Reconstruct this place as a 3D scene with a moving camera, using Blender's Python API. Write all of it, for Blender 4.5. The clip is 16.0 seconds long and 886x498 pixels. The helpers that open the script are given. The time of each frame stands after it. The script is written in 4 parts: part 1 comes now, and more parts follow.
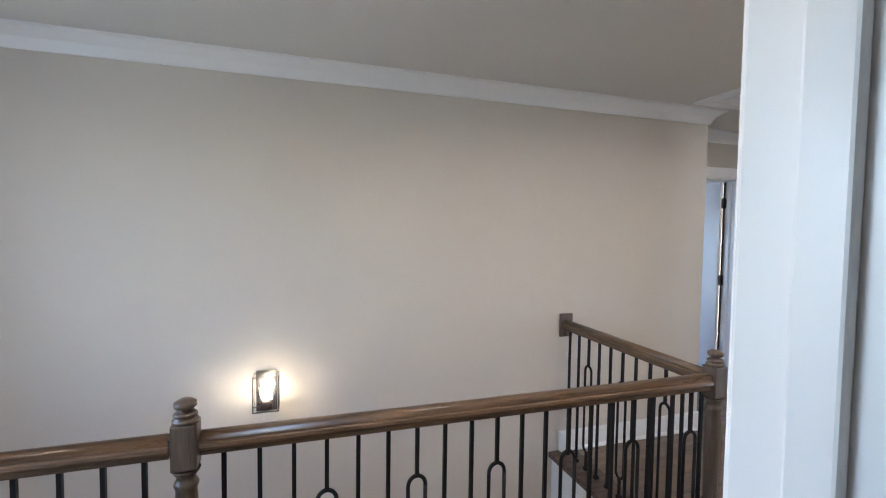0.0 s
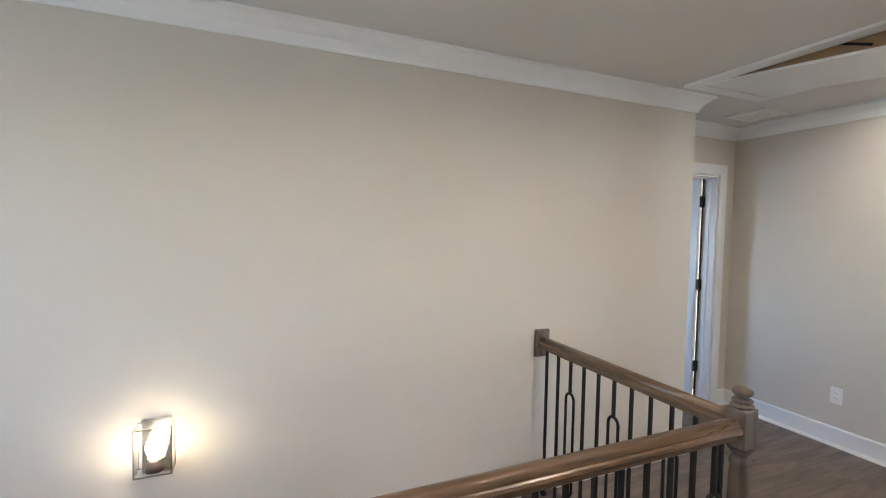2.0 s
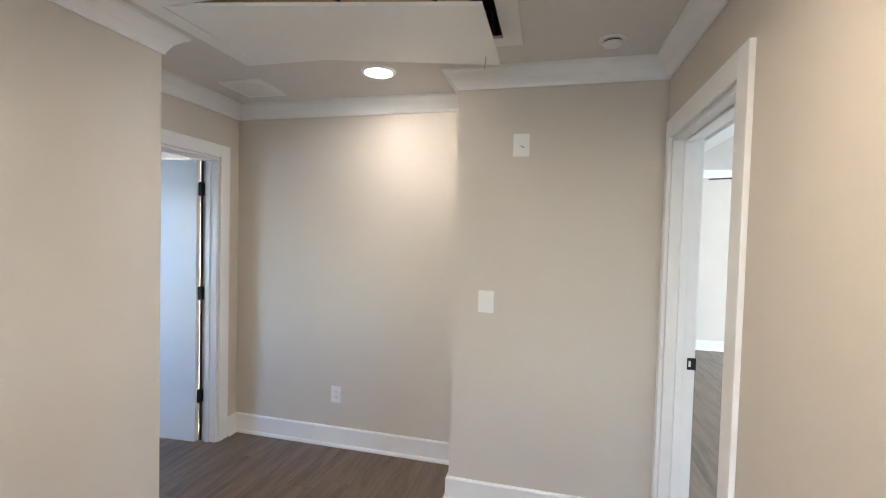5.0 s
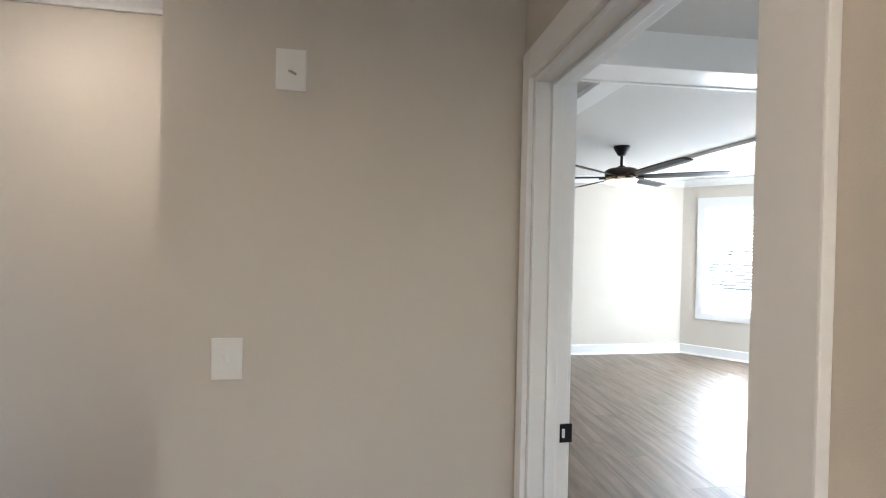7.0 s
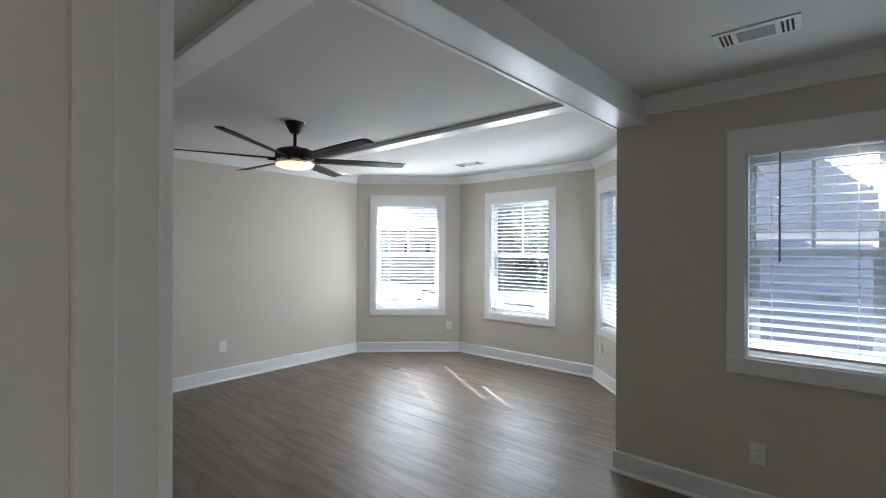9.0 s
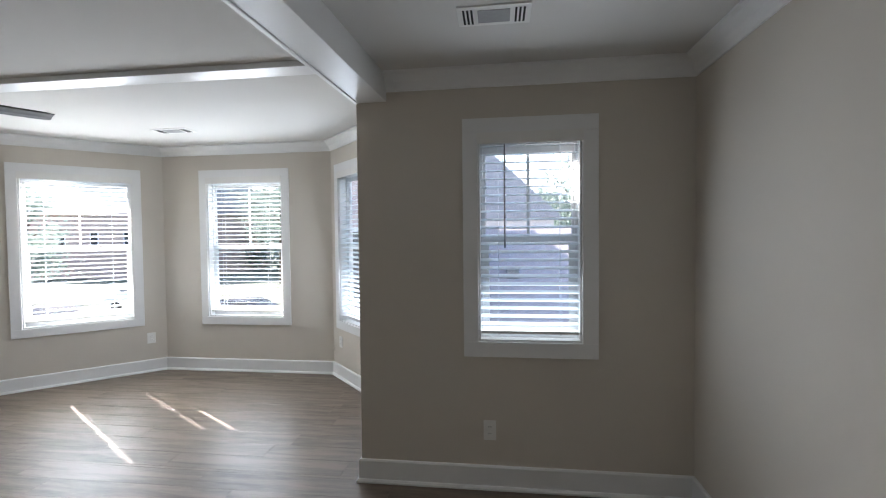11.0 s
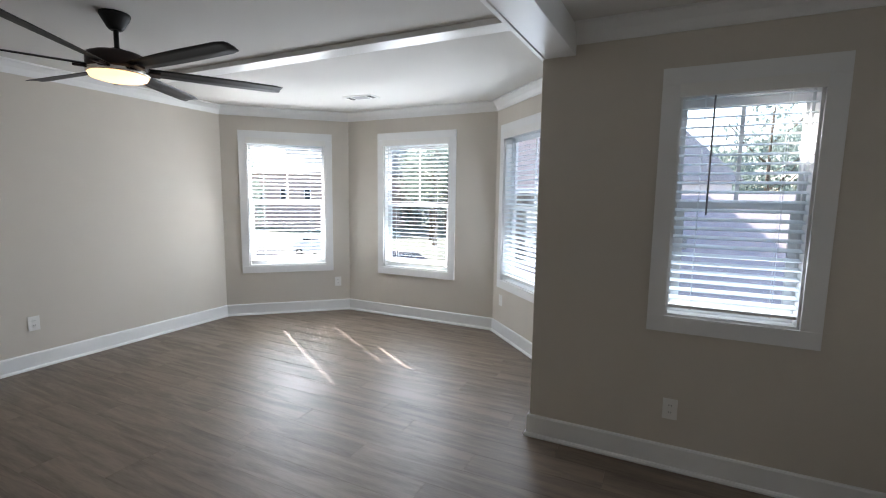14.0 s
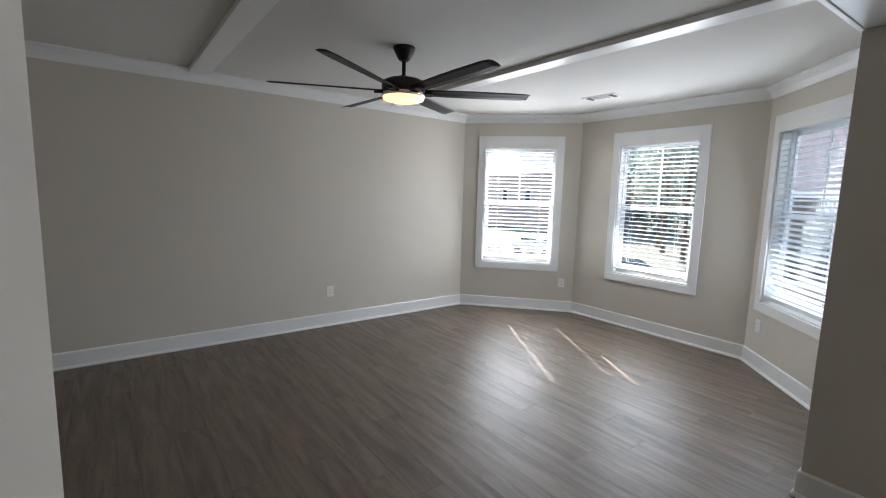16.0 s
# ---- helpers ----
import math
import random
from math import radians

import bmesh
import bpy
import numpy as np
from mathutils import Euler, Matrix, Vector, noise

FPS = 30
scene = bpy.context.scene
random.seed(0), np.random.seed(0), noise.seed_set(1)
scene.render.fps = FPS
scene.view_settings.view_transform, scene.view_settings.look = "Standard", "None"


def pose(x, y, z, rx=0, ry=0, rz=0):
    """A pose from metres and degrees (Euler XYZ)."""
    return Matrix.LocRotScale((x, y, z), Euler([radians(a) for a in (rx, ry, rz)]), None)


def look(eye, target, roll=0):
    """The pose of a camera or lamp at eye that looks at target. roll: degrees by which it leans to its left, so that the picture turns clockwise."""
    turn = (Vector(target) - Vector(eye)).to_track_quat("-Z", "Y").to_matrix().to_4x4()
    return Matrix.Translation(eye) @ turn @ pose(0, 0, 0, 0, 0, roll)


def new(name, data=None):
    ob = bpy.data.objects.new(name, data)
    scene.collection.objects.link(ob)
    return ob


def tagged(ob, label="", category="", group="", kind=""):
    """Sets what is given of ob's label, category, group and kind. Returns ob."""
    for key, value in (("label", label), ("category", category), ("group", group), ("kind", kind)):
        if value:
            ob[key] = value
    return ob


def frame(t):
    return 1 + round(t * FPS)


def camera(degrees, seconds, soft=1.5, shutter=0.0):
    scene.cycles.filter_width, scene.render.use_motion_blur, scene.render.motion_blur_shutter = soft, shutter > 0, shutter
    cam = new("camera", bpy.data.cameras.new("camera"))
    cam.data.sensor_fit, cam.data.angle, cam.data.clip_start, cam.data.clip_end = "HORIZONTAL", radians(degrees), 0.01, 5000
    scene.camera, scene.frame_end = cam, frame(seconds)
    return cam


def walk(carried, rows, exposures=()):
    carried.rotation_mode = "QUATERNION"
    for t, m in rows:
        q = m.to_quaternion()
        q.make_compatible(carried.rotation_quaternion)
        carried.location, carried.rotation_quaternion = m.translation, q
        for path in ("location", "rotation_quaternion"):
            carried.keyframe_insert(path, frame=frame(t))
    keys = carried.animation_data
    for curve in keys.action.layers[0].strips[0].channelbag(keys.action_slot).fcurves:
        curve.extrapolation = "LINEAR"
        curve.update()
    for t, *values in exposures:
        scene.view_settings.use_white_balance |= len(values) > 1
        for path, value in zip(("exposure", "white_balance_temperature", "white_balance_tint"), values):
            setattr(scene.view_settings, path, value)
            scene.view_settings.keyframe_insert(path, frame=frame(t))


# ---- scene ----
cam = camera(90.0, 16.0, soft=1.1)

PATH = [
    (0, (0.108, 0.002, 1.536), (0.718, 1.904, 1.444), 0.8),
    (0.5, (0.09, 0.133, 1.517), (0.618, 2.06, 1.428), 0.8),
    (1, (0.174, 0.252, 1.528), (0.651, 2.192, 1.436), 0.8),
    (1.5, (0.229, 0.378, 1.538), (0.726, 2.313, 1.441), 1.0),
    (2, (0.308, 0.493, 1.547), (1.086, 2.333, 1.450), 1.0),
    (2.5, (0.355, 0.647, 1.54), (1.561, 2.24, 1.458), 1.2),
    (3, (0.476, 0.697, 1.539), (2.012, 1.976, 1.466), 1.4),
    (3.5, (0.648, 0.74, 1.543), (2.375, 1.747, 1.483), 1.3),
    (4, (0.833, 0.772, 1.534), (2.67, 1.562, 1.482), 1.4),
    (6.3, (2.067, 0.845, 1.544), (4.066, 0.892, 1.508), 1.3),
    (6.5, (2.168, 0.828, 1.532), (4.167, 0.775, 1.512), 1.2),
    (7, (2.401, 0.757, 1.521), (4.375, 0.439, 1.5), 1.2),
    (7.5, (2.644, 0.683, 1.524), (4.558, 0.103, 1.508), 1.0),
    (8, (2.863, 0.635, 1.546), (4.655, -0.253, 1.526), 0.7),
    (8.5, (3.041, 0.491, 1.505), (4.617, -0.741, 1.502), 0.3),
    (9, (3.173, 0.307, 1.494), (4.471, -1.214, 1.493), 0.2),
    (9.5, (3.254, 0.143, 1.505), (4.255, -1.588, 1.501), -0.1),
    (10, (3.334, 0.011, 1.513), (3.962, -1.888, 1.501), -0.6),
    (12.5, (3.426, -0.162, 1.482), (3.57, -2.154, 1.367), -0.6),
    (13, (3.487, -0.143, 1.478), (3.748, -2.119, 1.315), 0.3),
    (13.5, (3.534, -0.103, 1.491), (4.068, -2.019, 1.285), 0.8),
    (14, (3.585, -0.061, 1.506), (4.437, -1.855, 1.271), 0.8),
    (14.5, (3.631, -0.006, 1.5), (4.771, -1.631, 1.253), 1.1),
    (15, (3.657, 0.028, 1.513), (5.025, -1.407, 1.253), 1.2),
    (15.5, (3.661, 0.055, 1.522), (5.174, -1.227, 1.263), 1.2),
    (16, (3.662, 0.063, 1.516), (5.242, -1.136, 1.264), 1.6),
]
EXPOSURE = [(0.0, 3.95, 5750, 15), (0.5, 4.1, 5850, 14), (1.5, 4.15, 6000, 13), (3.0, 4.3, 5900, 12), (4.0, 4.4, 6000, 13), (6.5, 4.15, 6200, 14), (7.0, 3.8, 6300, 15), (7.5, 3.25, 6600, 17), (8.1, 2.55, 6900, 19), (9.0, 2.35, 6400, 16), (10.0, 2.45, 6550, 17), (12.5, 2.45, 6550, 18), (16.0, 2.2, 6600, 18)]
walk(cam, [(t, look(e, g, r)) for t, e, g, r in PATH], EXPOSURE)

# ---- world, sun and exposure ----
SUN_EL, SUN_AZ = radians(38.6), math.atan2(-0.53, 0.85)
world = bpy.data.worlds.new("sky")
scene.world = world
world.use_nodes = True
wn = world.node_tree
sky = wn.nodes.new("ShaderNodeTexSky")
sky.sky_type, sky.sun_disc = "NISHITA", False
sky.sun_elevation, sky.sun_rotation = SUN_EL, math.pi / 2 - SUN_AZ
wn.nodes["Background"].inputs["Strength"].default_value = 0.15
wn.links.new(sky.outputs[0], wn.nodes["Background"].inputs[0])
sun_dir = Vector((math.cos(SUN_EL) * math.cos(SUN_AZ), math.cos(SUN_EL) * math.sin(SUN_AZ), math.sin(SUN_EL)))
sun = new("sun", bpy.data.lights.new("sun", "SUN"))
sun.data.energy, sun.data.angle, sun.data.color = 5.0, radians(0.5), (1.0, 0.95, 0.87)
sun.matrix_world = look(sun_dir * 40, (0, 0, 0))


# ---- materials ----
def material(name, color, rough=0.5, metal=0.0, var=0.06, scale=3.0, bump=0.0, bump_scale=300.0, spec=0.5):
    m = bpy.data.materials.new(name)
    m.use_nodes = True
    nt, N = m.node_tree, m.node_tree.nodes
    b = N["Principled BSDF"]
    b.inputs["Roughness"].default_value, b.inputs["Metallic"].default_value = rough, metal
    b.inputs["Specular IOR Level"].default_value = spec
    tc = N.new("ShaderNodeTexCoord")
    big, fine = N.new("ShaderNodeTexNoise"), N.new("ShaderNodeTexNoise")
    big.inputs["Scale"].default_value, fine.inputs["Scale"].default_value = scale, bump_scale
    big.inputs["Detail"].default_value = 6
    fine.inputs["Detail"].default_value = 3
    for n in (big, fine):
        nt.links.new(tc.outputs["Object"], n.inputs["Vector"])
    mix = N.new("ShaderNodeMix")
    mix.data_type = "RGBA"
    mix.inputs[6].default_value = (*[c * (1 - var) for c in color], 1)
    mix.inputs[7].default_value = (*[min(1, c * (1 + var)) for c in color], 1)
    nt.links.new(big.outputs[0], mix.inputs[0])
    nt.links.new(mix.outputs[2], b.inputs["Base Color"])
    if bump:
        bp = N.new("ShaderNodeBump")
        bp.inputs["Strength"].default_value, bp.inputs["Distance"].default_value = bump, 0.002
        nt.links.new(fine.outputs[0], bp.inputs["Height"])
        nt.links.new(bp.outputs[0], b.inputs["Normal"])
    return m


def glow(name, color, strength):
    m = bpy.data.materials.new(name)
    m.use_nodes = True
    b = m.node_tree.nodes["Principled BSDF"]
    b.inputs["Base Color"].default_value = (0.9, 0.88, 0.82, 1)
    b.inputs["Emission Color"].default_value = (*color, 1)
    b.inputs["Emission Strength"].default_value = strength
    return m


WALL = material("greige wall paint", (0.62, 0.57, 0.50), 0.75, var=0.02, scale=1.2, bump=0.25, bump_scale=420, spec=0.3)
CEIL = material("flat ceiling paint", (0.68, 0.665, 0.635), 0.9, var=0.02, scale=1.0, bump=0.3, bump_scale=380, spec=0.2)
TRIM = material("white semi-gloss trim paint", (0.80, 0.80, 0.79), 0.32, var=0.02, scale=2.0, bump=0.06, bump_scale=60)
PLASTIC = material("white plastic", (0.80, 0.79, 0.76), 0.3, var=0.01)
SLAT = material("white faux-wood slat", (0.86, 0.86, 0.86), 0.4, var=0.02)


def let_through(m, color, share):
    """Mix a translucent share into a thin material."""
    nt = m.node_tree
    tb, mx = nt.nodes.new("ShaderNodeBsdfTranslucent"), nt.nodes.new("ShaderNodeMixShader")
    tb.inputs[0].default_value, mx.inputs[0].default_value = (*color, 1), share
    nt.links.new(nt.nodes["Principled BSDF"].outputs[0], mx.inputs[1])
    nt.links.new(tb.outputs[0], mx.inputs[2])
    nt.links.new(mx.outputs[0], nt.nodes["Material Output"].inputs[0])


let_through(SLAT, (0.88, 0.94, 0.97), 0.6)
CORD = material("grey cord", (0.35, 0.35, 0.36), 0.7)
BLACK = material("black metal", (0.004, 0.004, 0.0045), 0.55, 0.0, var=0.2, bump=0.05, bump_scale=200, spec=0.3)
FANBLACK = material("matt black fan", (0.006, 0.0055, 0.0055), 0.5, 0.0, var=0.2, bump=0.04, spec=0.35)
BROWN = material("dark bronze motor", (0.025, 0.014, 0.012), 0.4, 0.3, var=0.2)
DARK = material("dark slot", (0.01, 0.01, 0.01), 0.8)
CHROME = material("chrome", (0.72, 0.70, 0.67), 0.18, 1.0, var=0.05)
VINYL = material("white vinyl sash", (0.78, 0.79, 0.80), 0.35, var=0.02)
PLY = material("plywood", (0.40, 0.265, 0.145), 0.65, var=0.15, scale=8, bump=0.15, bump_scale=90)
GREYFILTER = material("grey filter", (0.35, 0.35, 0.35), 0.9, var=0.1, scale=60)
BULB = glow("warm bulb", (1.0, 0.84, 0.58), 5.0)
LED = glow("warm led lens", (1.0, 0.88, 0.74), 8.5)
UNSEEN_LED = glow("bright warm led lens of unseen lights", (1.0, 0.81, 0.60), 19.0)
FANLED = glow("fan led lens", (1.0, 0.66, 0.30), 0.4)


def wood(name, dark, light, rough, along="X", grain=14.0, plank=False, bump=0.12):
    """Streaked wood; the grain runs along one axis of the object."""
    m = bpy.data.materials.new(name)
    m.use_nodes = True
    nt, N = m.node_tree, m.node_tree.nodes
    b = N["Principled BSDF"]
    tc, mp = N.new("ShaderNodeTexCoord"), N.new("ShaderNodeMapping")
    sc = {"X": (0.11, 1, 1), "Y": (1, 0.06, 1), "Z": (1, 1, 0.06)}[along]
    mp.inputs["Scale"].default_value = sc
    nt.links.new(tc.outputs["Object"], mp.inputs["Vector"])
    src = mp.outputs[0]
    oi = N.new("ShaderNodeObjectInfo")
    if plank:
        add = N.new("ShaderNodeVectorMath")
        add.operation = "ADD"
        cmb = N.new("ShaderNodeCombineXYZ")
        mul = N.new("ShaderNodeMath")
        mul.operation, mul.inputs[1].default_value = "MULTIPLY", 57.0
        nt.links.new(oi.outputs["Random"], mul.inputs[0])
        for k in range(3):
            nt.links.new(mul.outputs[0], cmb.inputs[k])
        nt.links.new(mp.outputs[0], add.inputs[0])
        nt.links.new(cmb.outputs[0], add.inputs[1])
        src = add.outputs[0]
    n1, n2 = N.new("ShaderNodeTexNoise"), N.new("ShaderNodeTexNoise")
    n1.inputs["Scale"].default_value, n1.inputs["Detail"].default_value, n1.inputs["Distortion"].default_value = grain, 8, 0.8
    n2.inputs["Scale"].default_value, n2.inputs["Detail"].default_value = grain * 9, 4
    for n in (n1, n2):
        nt.links.new(src, n.inputs["Vector"])
    sm = N.new("ShaderNodeMath")
    sm.operation, sm.inputs[1].default_value = "MULTIPLY_ADD", 0.35
    nt.links.new(n2.outputs[0], sm.inputs[0])
    nt.links.new(n1.outputs[0], sm.inputs[2])
    last = sm
    if plank:
        sh = N.new("ShaderNodeMath")
        sh.operation, sh.inputs[1].default_value = "MULTIPLY_ADD", 0.07
        nt.links.new(oi.outputs["Random"], sh.inputs[0])
        nt.links.new(sm.outputs[0], sh.inputs[2])
        last = sh
    rp = N.new("ShaderNodeValToRGB")
    rp.color_ramp.elements[0].position, rp.color_ramp.elements[0].color = 0.48, (*dark, 1)
    rp.color_ramp.elements[1].position, rp.color_ramp.elements[1].color = 0.86, (*light, 1)
    nt.links.new(last.outputs[0], rp.inputs[0])
    nt.links.new(rp.outputs[0], b.inputs["Base Color"])
    rr = N.new("ShaderNodeMapRange")
    rr.inputs[1].default_value, rr.inputs[2].default_value = 0.4, 0.9
    rr.inputs[3].default_value, rr.inputs[4].default_value = rough + 0.08, rough - 0.05
    nt.links.new(last.outputs[0], rr.inputs[0])
    nt.links.new(rr.outputs[0], b.inputs["Roughness"])
    bp = N.new("ShaderNodeBump")
    bp.inputs["Strength"].default_value, bp.inputs["Distance"].default_value = bump, 0.002
    nt.links.new(last.outputs[0], bp.inputs["Height"])
    nt.links.new(bp.outputs[0], b.inputs["Normal"])
    return m


PLANK = wood("grey-brown vinyl plank", (0.100, 0.073, 0.053), (0.185, 0.139, 0.103), 0.43, "X", 16.0, True, 0.05)
SUBFLOOR = material("dark joint", (0.10, 0.077, 0.058), 0.7)
RAILWOOD_X = wood("stained oak rail", (0.040, 0.023, 0.012), (0.165, 0.100, 0.055), 0.30, "X", 30.0)
RAILWOOD_Y = wood("stained oak rail across", (0.040, 0.023, 0.012), (0.165, 0.100, 0.055), 0.30, "Y", 30.0)
RAILWOOD_Z = wood("stained oak post", (0.042, 0.031, 0.023), (0.125, 0.093, 0.068), 0.34, "Z", 30.0)

GLASS = bpy.data.materials.new("clear glass")
GLASS.use_nodes = True
g = GLASS.node_tree.nodes["Principled BSDF"]
g.inputs["Transmission Weight"].default_value, g.inputs["Roughness"].default_value, g.inputs["IOR"].default_value = 1.0, 0.0, 1.45
g.inputs["Base Color"].default_value = (0.97, 0.99, 0.99, 1)


# ---- mesh helpers ----
def mesh_of(name, bm, mat):
    me = bpy.data.meshes.new(name)
    bmesh.ops.recalc_face_normals(bm, faces=bm.faces[:])
    bm.to_mesh(me)
    bm.free()
    me.materials.append(mat)
    return me


def part(name, bm, mat, parent=None, label=""):
    ob = new(name, mesh_of(name, bm, mat))
    if parent:
        ob.parent = parent
    return tagged(ob, label)


def thing(name, label, category, group="", m=None):
    ob = new(name)
    ob.empty_display_size = 0.05
    if m:
        ob.matrix_basis = m
    return tagged(ob, label, category, group)


def structure(name, bm, mat, label=""):
    return tagged(part(name, bm, mat), label, kind="structure")


def box(bm, x0, y0, z0, x1, y1, z1, bevel=0.0, m=None):
    x0, x1, y0, y1, z0, z1 = min(x0, x1), max(x0, x1), min(y0, y1), max(y0, y1), min(z0, z1), max(z0, z1)
    vs = [bm.verts.new(p) for p in ((x0, y0, z0), (x1, y0, z0), (x1, y1, z0), (x0, y1, z0), (x0, y0, z1), (x1, y0, z1), (x1, y1, z1), (x0, y1, z1))]
    fs = [bm.faces.new([vs[i] for i in q]) for q in ((0, 3, 2, 1), (4, 5, 6, 7), (0, 1, 5, 4), (1, 2, 6, 5), (2, 3, 7, 6), (3, 0, 4, 7))]
    if bevel:
        es = {e for f in fs for e in f.edges}
        r = bmesh.ops.bevel(bm, geom=list(es), offset=bevel, segments=2, affect="EDGES", profile=0.6)
        vs = list({v for f in r["faces"] for v in f.verts} | {v for v in vs if v.is_valid})
    if m:
        for v in vs:
            v.co = m @ v.co
    return bm


def boxed(*a, **k):
    return box(bmesh.new(), *a, **k)


def lathe(bm, profile, cx=0, cy=0, seg=24, cap=True):
    """Revolve (radius, z) pairs round a vertical axis."""
    rings = [[bm.verts.new((cx + r * math.cos(2 * math.pi * i / seg), cy + r * math.sin(2 * math.pi * i / seg), z)) for i in range(seg)] for r, z in profile]
    for a, b in zip(rings, rings[1:]):
        for i in range(seg):
            bm.faces.new((a[i], a[(i + 1) % seg], b[(i + 1) % seg], b[i])).smooth = True
    if cap:
        bm.faces.new(rings[0][::-1])
        bm.faces.new(rings[-1])
    return bm


def tube(bm, pts, r, seg=8):
    """A round bar along points."""
    rings = []
    for i, p in enumerate(pts):
        p = Vector(p)
        a, b = Vector(pts[max(0, i - 1)]), Vector(pts[min(len(pts) - 1, i + 1)])
        d = (b - a).normalized()
        ref = Vector((0, 1, 0)) if abs(d.y) < 0.9 else Vector((1, 0, 0))
        u = d.cross(ref).normalized()
        v = d.cross(u)
        rings.append([bm.verts.new(p + u * (r * math.cos(2 * math.pi * k / seg)) + v * (r * math.sin(2 * math.pi * k / seg))) for k in range(seg)])
    for a, b in zip(rings, rings[1:]):
        for k in range(seg):
            bm.faces.new((a[k], a[(k + 1) % seg], b[(k + 1) % seg], b[k])).smooth = True
    bm.faces.new(rings[0][::-1])
    bm.faces.new(rings[-1])
    return bm


def sweep(bm, pts, profile):
    """Sweep a closed profile of (out from the wall, z) along a line on the plan, mitred; out lies to the left of the line."""
    P = [Vector((x, y)) for x, y in pts]
    rings = []
    for i, p in enumerate(P):
        ns = []
        if i:
            d = (p - P[i - 1]).normalized()
            ns.append(Vector((-d.y, d.x)))
        if i < len(P) - 1:
            d = (P[i + 1] - p).normalized()
            ns.append(Vector((-d.y, d.x)))
        n = ns[0] if len(ns) == 1 else (ns[0] + ns[1]) / (1 + ns[0].dot(ns[1]))
        rings.append([bm.verts.new((p.x + n.x * o, p.y + n.y * o, z)) for o, z in profile])
    k = len(profile)
    for a, b in zip(rings, rings[1:]):
        for j in range(k):
            bm.faces.new((a[j], a[(j + 1) % k], b[(j + 1) % k], b[j]))
    bm.faces.new(rings[0])
    bm.faces.new(rings[-1][::-1])
    return bm


def wall(name, p0, p1, z0, z1, thick, openings=(), label="", mat=None):
    """A wall whose room face runs from p0 to p1 with the room on the left; openings are (s0, s1, z0, z1) along it."""
    p0, p1 = Vector(p0), Vector(p1)
    d = (p1 - p0).normalized()
    length = (p1 - p0).length
    m = Matrix(((d.x, d.y, 0, p0.x), (d.y, -d.x, 0, p0.y), (0, 0, 1, 0), (0, 0, 0, 1)))
    bm = bmesh.new()
    s = 0.0
    for a, b, c, e in sorted(openings):
        if a > s:
            box(bm, s, 0, z0, a, thick, z1, m=m)
        if c > z0:
            box(bm, a, 0, z0, b, thick, c, m=m)
        if e < z1:
            box(bm, a, 0, e, b, thick, z1, m=m)
        s = b
    if s < length:
        box(bm, s, 0, z0, length, thick, z1, m=m)
    return structure(name, bm, mat or WALL, label)


# ---- plan, in metres; wall A of the stairwell runs along x ----
HC, EC, MC = 2.45, 2.46, 2.53          # ceilings: hall, bedroom entry, main bedroom
YA, XA, YL, XH = 2.63, 3.05, 3.13, 4.205
XC, YC, YD, YB = 3.80, 1.365, 0.272, 0.147   # wall C, its corner, hall face and bedroom face of the door wall
XE, YW, XW = 2.30, -2.73, 4.225
BAY = [(4.225, -3.76), (5.18, -4.76), (7.18, -4.76), (8.28, -3.752)]
XR, YN, XK = 8.28, 1.40, 4.56
XL = -1.75
NOSE0 = 1.77
DOOR = (2.885, 3.712)                   # bedroom doorway
DOOR0 = (-0.335, 0.463)                # doorway at the start
DH = 2.04

wall("wall_stair", (XA, YA), (XL, YA), -2.7, HC + 0.3, 0.12, label="greige painted stairwell wall")
wall("wall_stair_return", (XA, YL), (XA, YA + 0.12), 0, HC + 0.3, 0.10)
wall("wall_hall_door", (XH, YL), (XA - 0.10, YL), 0, HC + 0.3, 0.12, [(0.20, 1.02, 0, DH)], "greige painted wall round an open door")
wall("wall_hall_back", (XH, YC), (XH, YL + 0.12), 0, HC + 0.3, 0.10, label="greige painted wall at the end of the hall")
bm = bmesh.new()
box(bm, XC, YD, 0, XH + 0.10, YC, HC + 0.3)
structure("wall_chase", bm, WALL, "greige painted boxed-out wall with two plates")
wall("wall_doors", (XL, YD), (XK, YD), 0, MC + 0.3, YD - YB,
     [(DOOR0[0] - XL, DOOR0[1] - XL, 0, DH), (DOOR[0] - XL, DOOR[1] - XL, 0, DH)], "greige painted wall with two doorways")
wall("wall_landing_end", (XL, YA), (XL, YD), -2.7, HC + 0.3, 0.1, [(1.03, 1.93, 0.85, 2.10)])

# bedroom
wall("wall_bedroom_side", (XE, YB), (XE, YW), 0, MC + 0.3, 0.1, label="greige painted bedroom side wall")
W4 = (2.82, 3.588, 0.79, 2.18)
W4C = 0.088
wall("wall_window", (XE - 0.1, YW), (XW - 0.10, YW), 0, MC + 0.3, 0.14, [(W4[0] + W4C - XE + 0.1, W4[1] - W4C - XE + 0.1, W4[2] + W4C, W4[3] - W4C)], "greige painted wall with one window")
wall("wall_bay_return", (XW, YW), BAY[0], 0, MC + 0.3, 0.10)
WC = 0.085                              # casing width of the bay windows
BAYWIN = []
for i, (name, centre, half) in enumerate((("wall_bay_west", 0.52, 0.545), ("wall_bay_middle", 0.5067, 0.53), ("wall_bay_east", 0.504, 0.545))):
    a, b = Vector(BAY[i]), Vector(BAY[i + 1])
    length = (b - a).length
    s = length * centre
    wall(name, a, b, 0, MC + 0.3, 0.14, [(s - half + WC, s + half - WC, 0.53 + WC, 2.262 - WC)], "greige painted bay wall with one window")
    BAYWIN.append((a, b, s, half))
